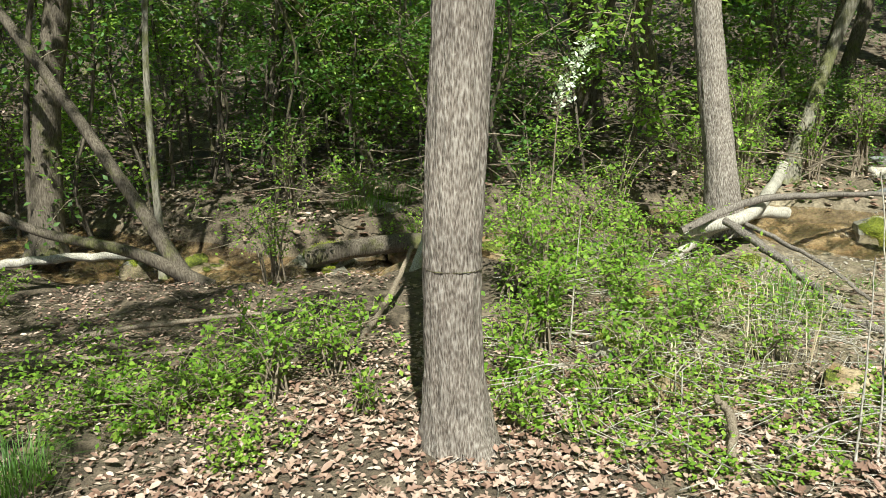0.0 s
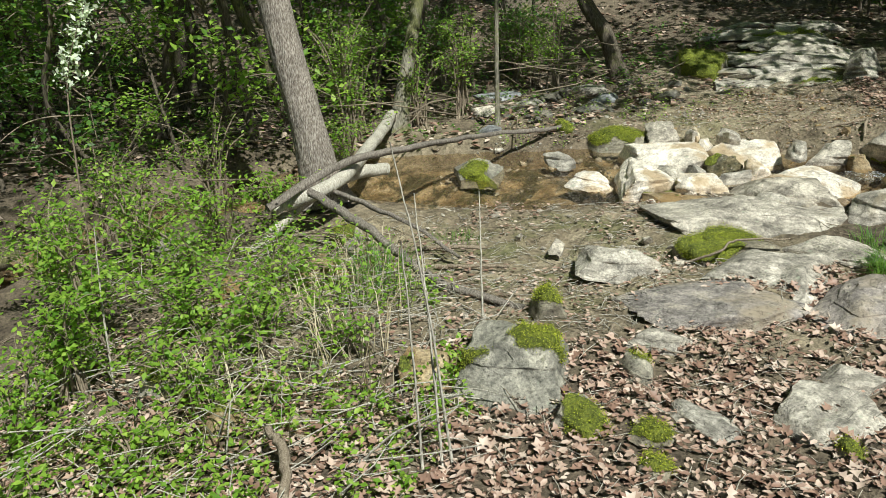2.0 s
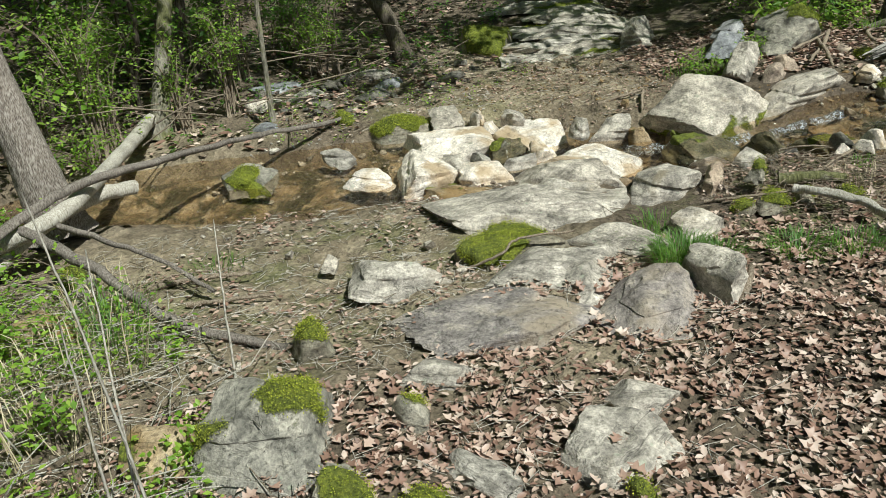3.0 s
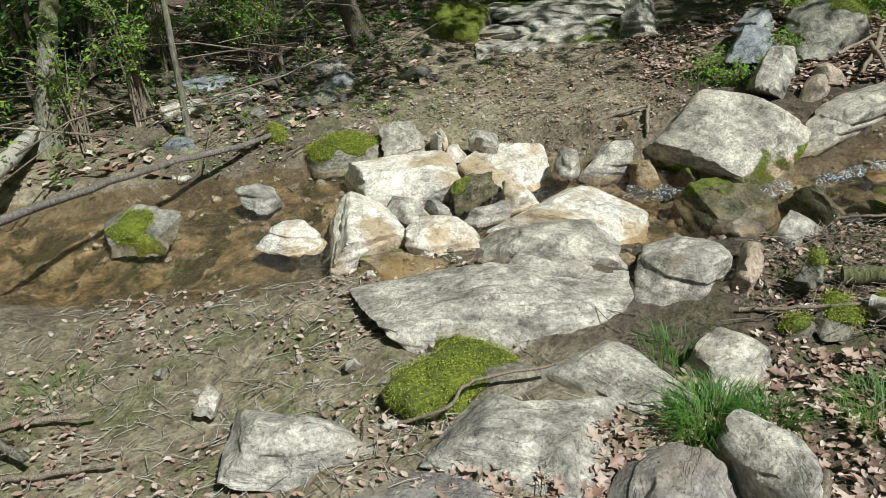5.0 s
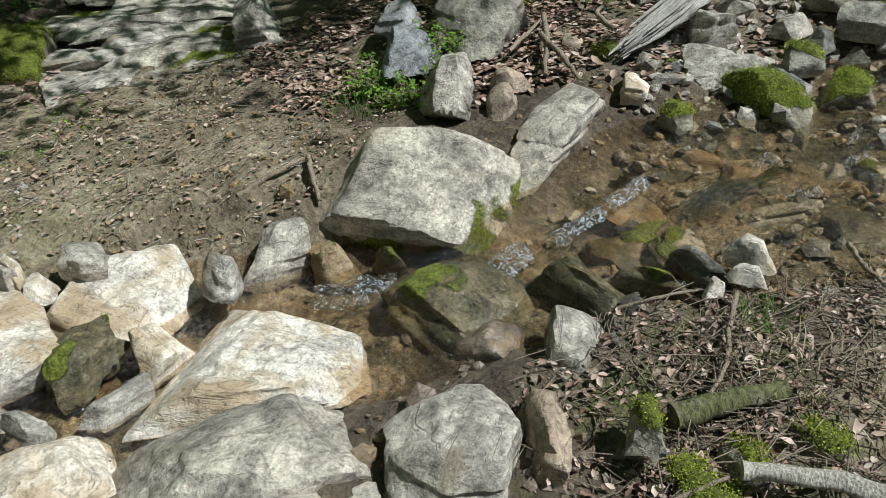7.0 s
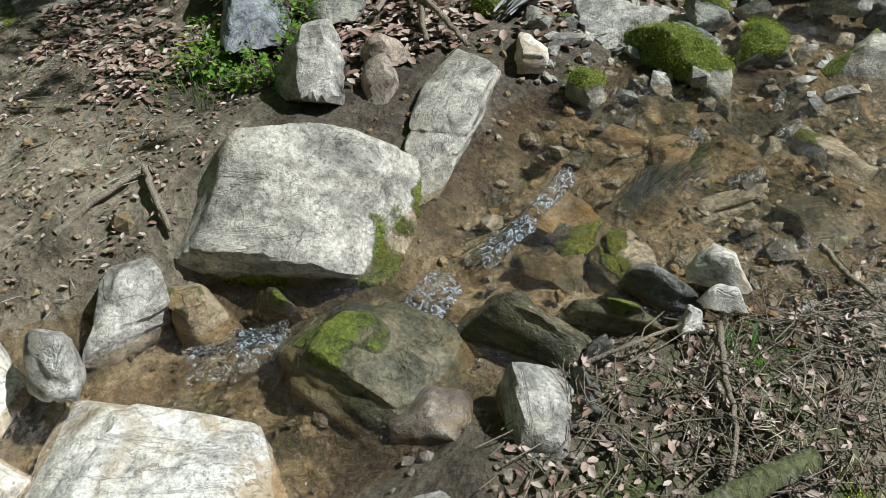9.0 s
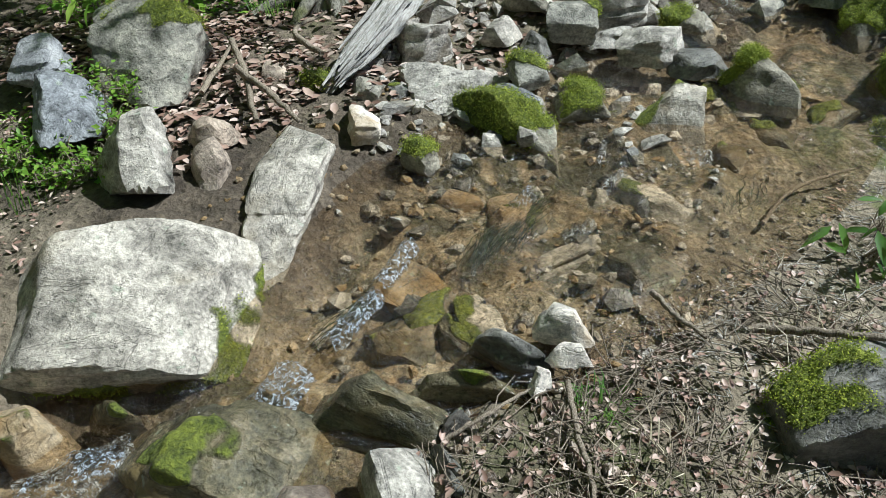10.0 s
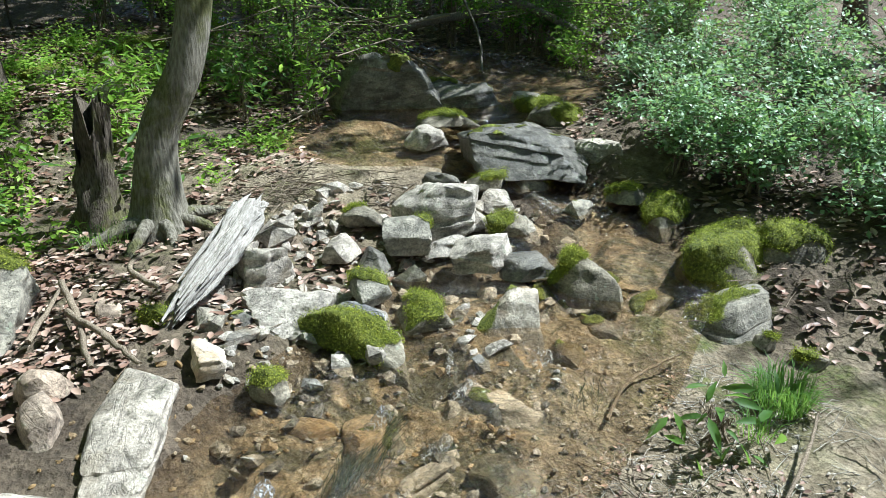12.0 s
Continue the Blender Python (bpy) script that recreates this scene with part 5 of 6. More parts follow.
# unseen trees added behind the walker: thin crowns dapple the clearing, one shades the left
for k, (x, y, girth, height, thin) in enumerate([(-3.5, -4.5, .16, 7, 1), (1.2, -7.5, .17, 8, 1), (6.6, -5.2, .16, 7, 1), (10.6, -5.6, .14, 7, 1), (4.0, -9.5, .16, 9, 0), (-3.7, -1.0, .13, 7, 0)]):
    pts = forest_tree(x, y, height, 160 + k)
    root = thing("tree", Matrix.Translation(pts[0]), "unseen tall tree added behind the walker to cast shade", "tree", "woodland trees")
    local = np.array(pts) - np.array(pts[0])
    part("trunk", trunk_mesh(local, [girth, girth * .8, girth * .5], 12, 6, 0, .4), BARK_DARK, root)
    me, ends = (crown_a, crown_b)[k % 2]
    part("branching", limbs_mesh(local[3], ends[:14] + local[4], girth * .4, k), BARK_DARK, root)
    if not thin:
        c = part("crown", me, LEAF_DEEP, root)
        c.matrix_basis = pose(*local[4], 0, 0, k * 67)


# ---- shrubs, herbs, grass ----
def shrub(x, y, height, spread, stems, leaves, size, material, label, seed, leaf=LEAF_SMALL, name="shrub", arch=0.3, z=None):
    g = np.random.default_rng(seed)
    root = thing(name, Matrix.Translation((x, y, (ground_z(x, y) if z is None else z) - .02)), label, "shrub", "creekside shrubs")
    t, p = Pile(), Pile()
    each = max(leaves // stems, 4)
    for k in range(stems):
        a, r = g.uniform(0, 2 * np.pi), spread * g.uniform(.2, 1)
        h = height * g.uniform(.5, 1)
        e = np.array([np.cos(a) * r, np.sin(a) * r, h * g.uniform(.6, 1)])
        m = np.array([np.cos(a) * r * .4, np.sin(a) * r * .4, h * (.55 + arch)])
        way = curve_points([(g.normal() * .04, g.normal() * .04, 0), m * .7, e], 7)
        tube(t, way, [.005 + height * .004, .0015], 5)
        side = []
        for _ in range(5):
            s = way[g.integers(4, len(way))]
            q = s + g.normal(size=3) * np.array([.5, .5, .25]) * spread * .45
            tw = curve_points([s, (s + q) / 2 + np.array([0, 0, .03]), q], 4)
            tube(t, tw, [.0025, .001], 3)
            side.append(tw)
        line = np.vstack([way[5:], *side])
        q = line[g.integers(0, len(line), each)] + g.normal(size=(each, 3)) * size * .7
        scatter(p, leaf, q, turned(each, .7, g), g.uniform(.55, 1.15, each) * size)
    part("stem", t.mesh("stem"), BARK_TWIG, root)
    part("foliage", p.mesh("foliage"), material, root)
    return root


g = np.random.default_rng(77)
fresh = "bright green small-leaved shrub in spring leaf"
for k, (x, y, h, s, n) in enumerate([(-.72, 2.95, .62, .34, 420), (-.5, 3.15, .6, .3, 360), (-.95, 3.0, .4, .3, 260), (-.32, 2.72, .42, .1, 60), (-1.1, 2.75, .3, .3, 200), (-1.4, 2.9, .28, .3, 160),
                                     (.42, 3.3, .75, .22, 420), (.5, 3.7, .95, .26, 520), (.38, 4.1, 1.0, .3, 480), (.75, 4.4, .9, .34, 480), (1.15, 4.6, .8, .34, 420), (1.5, 4.75, .6, .28, 300), (.85, 3.6, .5, .3, 340),
                                     (1.1, 3.3, .42, .32, 320), (.8, 3.0, .36, .3, 280), (1.25, 3.8, .5, .28, 260), (.6, 2.75, .3, .22, 160), (1.35, 3.1, .3, .22, 140), (.24, 2.62, .34, .12, 110), (.95, 4.0, .55, .3, 300),
                                     (-1.2, 5.2, 1.0, .5, 420), (-.7, 6.2, .6, .5, 420), (-.2, 5.6, .5, .35, 260), (-1.3, 6.4, 1.1, .6, 480), (2.3, 6.1, .7, .4, 380), (2.6, 6.7, 1.3, .45, 520), (3.1, 6.6, .9, .4, 420), (2.2, 6.9, .8, .5, 380), (4.6, 7.3, .8, .35, 320), (4.1, 7.8, 1.0, .5, 380),
                                     (.6, 5.4, .9, .5, 420), (1.3, 5.8, .9, .5, 420), (-2.6, 4.2, .4, .4, 200), (2.4, 6.35, 1.3, .4, 600), (3.5, 6.6, 1.2, .35, 400), (4.6, 6.9, 1.1, .35, 420), (2.5, 6.5, 1.0, .5, 500), (-2.3, 3.2, .3, .4, 160), (.3, 3.0, .5, .16, 160)]):
    shrub(x, y, h * (.8 if 2.5 < y < 5 else 1), s * 1.15, 7 + n // 80, int(n * 1.8), .034, LEAF_FRESH, fresh, 200 + k)
for k in range(12):
    x, y = g.uniform(3.3, 5.2), g.uniform(7.4, 9.2)
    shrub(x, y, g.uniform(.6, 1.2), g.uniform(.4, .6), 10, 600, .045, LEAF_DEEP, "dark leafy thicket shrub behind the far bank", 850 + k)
pale = "dense privet bush with small pale blue-green leaves"
for k, (x, y, h, s, n, z) in enumerate([(7.0, .5, .6, .5, 1100, .62), (6.6, .15, .55, .5, 1100, .62), (7.5, .65, .55, .45, 1000, .66), (6.2, .25, .4, .4, 700, .55), (7.4, -.1, .7, .6, 1000, .75), (8.2, .1, .7, .6, 1000, .75), (5.9, -.1, .55, .45, 700, .55), (5.5, -.3, .6, .5, 600, .55), (6.85, .6, .4, .35, 500, .62), (6.3, .25, .36, .3, 300, .6), (7.25, .75, .4, .3, 500, .62), (5.6, .25, .4, .35, 300, .5), (8.5, -.6, .8, .6, 900, .85), (9.5, -1.2, .9, .6, 900, .9), (7.8, -1.0, .8, .6, 800, .85), (9.2, -.35, .7, .5, 700, .8), (10.2, -1.7, .9, .6, 800, .95), (6.8, -.9, .7, .6, 800, .75), (8.6, .3, .5, .4, 700, .72)]):
    shrub(x, y, h, s, 20, int(n * 3.4), .038, LEAF_PRIVET, pale, 300 + k, arch=0.2, z=z)
for k, (x, y, h, s, n) in enumerate([(9.45, 2.95, .6, .18, 130), (9.3, 2.5, .6, .18, 130), (8.2, 3.5, .3, .2, 120), (8.3, 4.2, .4, .25, 160), (7.6, 4.2, .5, .25, 160), (7.1, 4.3, .4, .25, 140), (8.8, 4.6, .35, .3, 160), (9.4, 3.6, .3, .3, 160), (9.9, 3.0, .5, .35, 220), (8.9, 3.7, .3, .25, 120), (5.42, 1.62, .2, .08, 26), (4.9, 7.0, .4, .1, 30)]):
    shrub(x, y, h, s, 6, n, .1, LEAF_FRESH if k % 2 else LEAF_DEEP, "leafy green herb with long pointed leaves", 400 + k, LEAF_LONG, "herb")
for k in range(30):
    x, y = gen.uniform(9.7, 12.8), gen.uniform(-1.6, 4.0)
    if creek_at(x, y)[0][0] > .55:
        shrub(x, y, gen.uniform(.4, .9), gen.uniform(.3, .5), 9, 420, .055, LEAF_DEEP if k % 3 else LEAF_FRESH, "low leafy thicket plant above the upper pool", 900 + k)
for k, (x, y, h, s, n) in enumerate([(11.2, .4, .9, .5, 900), (11.0, -.1, .8, .5, 900), (11.6, .9, 1.0, .5, 900), (10.8, .0, .6, .4, 700), (11.4, .1, 1.1, .5, 900), (10.0, 2.6, .9, .6, 900), (10.4, 1.9, .8, .5, 700), (11.6, 3.3, .9, .6, 900), (10.9, .2, 1.0, .6, 900), (10.1, -.3, .9, .6, 900), (9.2, -.2, .8, .5, 800), (11.3, 1.6, 1.1, .6, 900), (11.2, 2.8, 1.1, .6, 900), (12.0, 4.2, 1.0, .6, 900), (10.6, 5.2, 1.0, .6, 800), (9.6, 5.6, .9, .5, 700), (8.6, 5.3, .8, .5, 600), (7.9, 5.0, .6, .4, 500)]):
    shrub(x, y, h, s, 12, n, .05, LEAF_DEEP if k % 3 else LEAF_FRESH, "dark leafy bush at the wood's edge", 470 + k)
for k, (x, y) in enumerate([(6.3, 4.15), (6.1, 4.3), (6.45, 4.0), (6.0, 4.05), (6.2, 3.98), (6.35, 4.35), (6.05, 4.18), (6.55, 4.2)]):
    shrub(x, y, .14, .16, 9, 240, .03, LEAF_FRESH, "low patch of bright green chickweed", 450 + k, name="herb")

# flowering spray beside the grey tree
pile, petals = Pile(), Pile()
way = curve_points([(.52, 4.0, .1), (.56, 4.05, .8), (.6, 4.1, 1.15), (.72, 4.1, 1.42)], 10)
root = thing("flowering_shrub", Matrix.Identity(4), "thin stem ending in a pale white-green blossom spray", "shrub")
tube(pile, way, [.006, .002], 5)
part("stem", pile.mesh("stem"), BARK_TWIG, root)
q = way[g.integers(19, len(way), 260)] + g.normal(size=(260, 3)) * np.array([.025, .025, .025])
scatter(petals, LEAF_SMALL, q, turned(260, .3, g), g.uniform(.015, .035, 260))
part("blossom", petals.mesh("blossom"), BLOSSOM, root)


def grass_tuft(x, y, count, height, spread, label, seed, material=GRASS, z=None):
    g = np.random.default_rng(seed)
    z = ground_z(x, y) if z is None else z
    p = Pile()
    for k in range(count):
        a, r = g.uniform(0, 2 * np.pi), spread * g.random() ** .5
        b = np.array([np.cos(a) * r, np.sin(a) * r, -.01])
        h, lean = height * g.uniform(.5, 1.1), g.uniform(.2, 1.0) * height
        a += g.normal() * .7
        d = np.array([np.cos(a), np.sin(a), 0])
        w = np.array([-np.sin(a), np.cos(a), 0]) * .0019
        m, e = b + d * lean * .35 + np.array([0, 0, h * .75]), b + d * lean + np.array([0, 0, h * .85])
        p.add(np.array([b - w, b + w, m + w * .8, m - w * .8, e]), [(0, 1, 2, 3)], [(3, 2, 4)])
    ob = part("grass_tuft", p.mesh("grass_tuft"), material)
    ob.location = (x, y, z)
    return tagged(ob, label, "grass", "grass tufts")


tuft = "tuft of long bright green grass"
for k, (x, y, n, h, s) in enumerate([(3.64, 2.56, 420, .13, .1), (3.74, 2.46, 200, .11, .08), (3.98, 2.26, 300, .1, .12), (4.1, 2.1, 160, .09, .1), (5.55, 1.32, 420, .13, .085), (5.42, 1.5, 50, .1, .05), (-1.5, 2.3, 260, .22, .14), (-.6, 6.2, 240, .3, .3), (3.7, 2.75, 110, .08, .12), (3.85, 2.85, 90, .07, .1), (2.3, 4.15, 90, .07, .14), (7.3, 3.6, 120, .12, .1), (4.95, 2.5, 60, .07, .06), (1.7, 3.6, 70, .25, .12), (6.0, 4.3, 80, .1, .2)]):
    grass_tuft(x, y, n, h, s, tuft, 500 + k)
for k, (x, y, n, h, s) in enumerate([(1.35, 2.95, 60, .3, .2), (1.75, 3.9, 90, .22, .2), (.9, 2.9, 60, .25, .3), (1.5, 3.4, 80, .25, .25), (5.0, 1.9, 70, .1, .2), (4.7, 2.35, 70, .1, .15)]):
    grass_tuft(x, y, n, h, s, "tuft of dry straw-coloured grass", 540 + k, STRAW)


def herb_carpet(name, label, places, size, seed, material=LEAF_FRESH):
    """Low seedlings, too many to count."""
    g = np.random.default_rng(seed)
    p = Pile()
    n = len(places)
    tall = g.uniform(.02, .2, (n, 1)) * (1 + soft_noise(places[:, 0], places[:, 1], .4, 3)[:, None])
    lean = g.normal(size=(n, 2)) * .05
    for k in range(8):
        f = (k + .5) / 8
        q = places + np.c_[lean * f, tall * f + .008] + g.normal(size=(n, 3)) * np.array([.016, .016, .004])
        scatter(p, LEAF_SMALL, q, turned(n, .9, g), g.uniform(.5, 1.1, n) * size)
    return tagged(part(name, p.mesh(name), material), label, "plants", kind="stuff")


def ground_places(n, cx, cy, rx, ry, seed, keep=None, gaps=-.25):
    g = np.random.default_rng(seed)
    a, r = g.uniform(0, 2 * np.pi, n), np.sqrt(g.random(n))
    x, y = cx + rx * r * np.cos(a), cy + ry * r * np.sin(a)
    d, b, h = creek_at(x, y)
    m = (d > h * 1.15) & (soft_noise(x, y, .35, seed) > gaps)
    if keep is not None:
        m &= keep(x, y)
    x, y = x[m], y[m]
    return np.c_[x, y, land(x, y)]


herb_carpet("undergrowth", "low bright green seedlings on the bank", ground_places(1700, .95, 3.4, .95, 1.2, 600, None, .0), .03, 601)
herb_carpet("undergrowth", "low green seedlings among dry leaves", ground_places(900, -1.0, 3.0, 1.0, .8, 602, None, .0), .03, 603)
herb_carpet("undergrowth", "green ground cover under the trees", ground_places(1900, 9.2, 4.1, 2.0, 1.5, 604, None, .05), .045, 605)
herb_carpet("undergrowth", "bright ground cover between mossy rocks", ground_places(1100, 10.3, 4.1, 1.3, .9, 786, None, -.1), .05, 787)
herb_carpet("undergrowth", "green ground cover under the far trees", ground_places(1400, 2.0, 8.0, 5.5, 2.0, 606), .05, 607, LEAF_DEEP)
herb_carpet("undergrowth", "sparse seedlings on the sandy bank", ground_places(160, 4.5, 5.9, 1.2, .8, 608), .025, 609)

for k, (x, y, l, w) in enumerate([(4.26, 2.56, .2, .13), (4.42, 2.49, .16, .1), (4.52, 2.36, .14, .09), (4.36, 2.62, .12, .08), (4.15, 2.62, .12, .08), (2.05, 2.12, .16, .12), (1.95, 2.0, .14, .1), (2.45, 1.78, .09, .06), (3.38, 3.34, .2, .06), (5.9, 1.15, .14, .1), (5.75, 1.05, .12, .09)]):
    rock("moss", x, y, ground_z(x, y) + .02, l * .8, w * .8, .06, 40 * k, words="small cushion of bright green moss on the soil")
for k, (x, y, l, w, h) in enumerate([(-.2, 5.5, .4, .3, .3), (-.75, 5.0, .3, .2, .2), (-.35, 4.75, .34, .24, .2), (-1.0, 5.6, .5, .3, .25), (-1.9, 5.7, .5, .35, .3), (-2.4, 5.9, .4, .3, .25), (.3, 4.9, .4, .3, .2), (.9, 4.8, .35, .25, .2), (1.1, 3.9, .22, .15, .12), (.7, 3.2, .2, .14, .1), (1.5, 3.9, .25, .18, .14), (1.75, 4.35, .2, .15, .12), (.85, 2.85, .2, .1, .08)]):
    rock("mossgrey" if k % 2 else "ochre", x, y, ground_z(x, y) + .05, l, w, h, 50 * k, words="half-hidden stone among bank vegetation")
for k in range(16):
    x, y = gen.uniform(-4.4, -.3), gen.uniform(6.4, 8.2)
    stick([(x, y, ground_z(x, y) - .05), (x + gen.normal() * .2, y, .9), (x + gen.normal() * .4, y + .1, 2.0), (x + gen.normal() * .6, y + .2, 3.2)], gen.uniform(.012, .03), BARK_DARK, .5, "bare_stem", "thin bare stem standing in the thicket", 6, group="woodland stems")
stick([(-1.0, 5.4, -.1), (-.5, 5.35, .0), (.15, 5.3, .04)], .07, BARK_DARK, .9, "log", "dark rotting log across the creek bank", 14)
stick([(-.25, 4.6, -.05), (-.15, 4.8, .15), (-.1, 5.1, .3)], .035, BARK_PALE, .8, "log", "pale crooked dead branch by the creek", 12)
stick([(-3.2, 4.9, .0), (-2.6, 5.0, .05), (-2.0, 5.2, .0)], .03, BARK_PALE, .8, "log", "pale dead branch lying over the creek edge", 12)
# roots of the crooked trunk
for k, (ex, ey) in enumerate([(7.15, 3.28), (7.1, 3.5), (7.3, 3.05), (7.2, 3.75), (7.6, 3.0)]):
    stick([(7.4, 3.36, .56), ((7.4 + ex) / 2, (3.36 + ey) / 2, .53), (ex, ey, ground_z(ex, ey) - .02)], .045, BARK_MOSS, .35, "root", "gnarled root of the crooked trunk", 8, group="tree roots")

# ---- dead leaves, twigs, gravel: countless ----
def litter(name, label, leaf, places, size, seed, flat=2.2, material=LITTER):
    g = np.random.default_rng(seed)
    p = Pile()
    n = len(places)
    q = places + np.c_[np.zeros((n, 2)), g.uniform(.002, .022, n)]
    t = turned(n, flat, g)
    scatter(p, leaf, q, t, g.uniform(.5, 1.15, n) * size)
    return tagged(part(name, p.mesh(name), material), label, "dead leaves", kind="stuff")


def back_bank(x, y):
    return (y < 1.0) & (x < 4.5) | (x < .8) & (y < 3)


def front_bank(x, y):
    return (y < 2.75 + .35 * soft_noise(x, y, .6, 12)) | (x < 1.1)


litter("leaf_litter", "reddish-brown dry oak leaves covering the bank", LEAF_OAK, ground_places(8000, 1.6, 1.9, 2.8, 1.35, 620, front_bank, -.5), .054, 621, 1.3)
litter("leaf_litter", "thin cover of dry leaves on the walked bank", LEAF_DRY, ground_places(14000, 1.0, .2, 6.5, 3.6, 760, back_bank, -.5), .05, 761, 1.6)
litter("leaf_litter", "small curled dry leaves covering the bank", LEAF_DRY, ground_places(24000, 1.4, 2.2, 2.8, 1.7, 622, front_bank, -.8), .032, 623, 1.6)
litter("leaf_litter", "curled grey-brown leaves caught on the muddy bank", LEAF_DRY, ground_places(1300, 4.6, 2.1, .7, .65, 624), .03, 625, 1.0)
litter("leaf_litter", "large grey curled leaves caught among twigs", LEAF_OAK, ground_places(130, 4.4, 2.05, .35, .3, 720, None, -.8), .065, 721, 0.8)
litter("leaf_litter", "dry leaves on the mound", LEAF_DRY, ground_places(3000, 6.7, 4.3, .9, 1.0, 626), .05, 627)
litter("leaf_litter", "dry leaves under the bushes", LEAF_DRY, ground_places(6000, 8.6, 3.6, 2.4, 2.0, 628), .06, 629)
litter("leaf_litter", "dry leaves above the upper pool", LEAF_DRY, ground_places(7000, 11.0, .8, 2.4, 2.8, 740, None, -.8), .08, 741)
litter("leaf_litter", "brown leaves between the mossy rocks", LEAF_DRY, ground_places(4500, 11.0, 4.2, 2.2, 1.8, 770, None, -.7), .08, 771)
litter("leaf_litter", "dry leaves under the bushes", LEAF_DRY, ground_places(3000, 7.0, .2, 2.2, 1.0, 630), .06, 631)
litter("leaf_litter", "thin scatter of dry leaves on the sandy flat", LEAF_DRY, ground_places(2600, 2.5, 3.7, 1.3, .9, 632), .03, 633)
litter("leaf_litter", "brown leaves on the woodland floor", LEAF_DRY, ground_places(16000, 1.0, 9.5, 11, 4.0, 634), .09, 635)
litter("leaf_litter", "thin scatter of leaves on the far bank", LEAF_DRY, ground_places(1600, 5.3, 6.0, 1.8, 1.3, 636), .04, 637)
litter("leaf_litter", "brown leaves on the left bank", LEAF_DRY, ground_places(5500, -1.8, 3.6, 1.8, 1.6, 638, None, -.4), .034, 639)


def twigs(name, label, places, length, seed, material=BARK_TWIG, rise=.03):
    g = np.random.default_rng(seed)
    p = Pile()
    for q in places:
        a, L = g.uniform(0, np.pi), length * g.uniform(.3, 1.2)
        d = np.array([np.cos(a), np.sin(a), g.normal() * .12]) * L / 2
        c = q + np.array([0, 0, g.uniform(.004, rise)])
        tube(p, [c - d, c + g.normal(size=3) * L * .06, c + d], [.0012 + .006 * L, .001 + .003 * L], 4)
    return tagged(part(name, p.mesh(name), material), label, "twigs", kind="stuff")


twigs("twig_litter", "tangle of bare branches over the upper pool", ground_places(160, 10.2, 1.5, 1.4, 1.6, 654), 1.1, 655, rise=.7)
twigs("straw_litter", "short pale straw and bark bits on the sandy flat", ground_places(1500, 2.5, 3.75, 1.3, 1.0, 730, None, -.7), .08, 731, BARK_PALE, .012)
twigs("straw_litter", "short pale straw and bark bits on the far bank", ground_places(900, 5.3, 5.6, 1.7, 1.4, 732, None, -.7), .08, 733, BARK_PALE, .012)
litter("leaf_litter", "bits of leaf on the mud", LEAF_DRY, ground_places(900, 5.35, 1.85, .7, .6, 750, None, -.6), .025, 751)
twigs("straw_litter", "fine straw and rootlets on the mud", ground_places(1100, 5.35, 1.8, .75, .65, 752, None, -.7), .09, 753, BARK_PALE, .015)
twigs("straw_litter", "short pale straw among the leaves", ground_places(1300, 1.8, 2.4, 1.8, 1.2, 734, None, -.7), .1, 735, BARK_PALE, .03)
twigs("twig_litter", "thin dry twigs strewn over the leaves", ground_places(700, 1.6, 2.6, 2.6, 1.8, 640), .18, 641)
twigs("twig_litter", "tangle of roots and twigs on the muddy bank", ground_places(1100, 4.75, 2.25, .75, .6, 642), .15, 643, rise=.05)
litter("leaf_litter", "grey leaves and bark bits on the damp soil", LEAF_DRY, ground_places(380, 4.55, 2.7, .4, .35, 772, None, -.8), .03, 773, 1.0)
twigs("twig_litter", "rootlets on the damp soil", ground_places(260, 4.55, 2.7, .42, .35, 774, None, -.8), .14, 775, rise=.04)
litter("leaf_litter", "bits of leaf on the far path", LEAF_DRY, ground_places(1500, 5.6, 4.9, .9, .9, 776, None, -.8), .025, 777, 1.2)
twigs("twig_litter", "flood debris of twigs behind the stones", ground_places(260, 7.5, 2.65, .22, .42, 644), .3, 645, rise=.1)
twigs("twig_litter", "twigs strewn over the far bank", ground_places(600, 6.0, 5.0, 2.4, 2.4, 646), .2, 647)
twigs("twig_litter", "dead branches lying in the thicket", ground_places(500, 1.5, 7.6, 5.0, 2.2, 648), .8, 649, rise=.4)
twigs("twig_litter", "dead sticks below the bushes on the bank", ground_places(260, 1.2, 3.9, .9, .9, 650), .35, 651, rise=.12)
twigs("twig_litter", "pale dead stems among the bank's seedlings", ground_places(420, 1.05, 3.3, .95, 1.1, 780, None, -.6), .32, 781, BARK_PALE, .12)
twigs("twig_litter", "twigs strewn over the left bank", ground_places(420, -1.4, 3.6, 1.6, 1.4, 782, None, -.6), .25, 783, rise=.05)
twigs("twig_litter", "twigs strewn on the mud and under bushes", ground_places(420, 6.3, 1.6, 2.4, 1.6, 652), .2, 653)


def gravel(name, label, places, size, seed, material, spread=1.0):
    g = np.random.default_rng(seed)
    d, f = ball(1)
    p = Pile()
    n = len(places)
    t = turned(n, .8, g)
    s = size * .62 * g.lognormal(0, .5, n) * spread
    shape = d[None] * (1 + .22 * g.normal(size=(n, len(d), 1))) * np.array([1.0, .75, .5])
    v = np.einsum("nij,nkj->nki", t, shape) * s[:, None, None] + (places + np.c_[np.zeros((n, 2)), s * .2])[:, None]
    p.add(v.reshape(-1, 3), tris=((np.arange(n) * len(d))[:, None, None] + f[None]).reshape(-1, 3))
    return tagged(part(name, p.mesh(name, False), material), label, "gravel", kind="stuff")


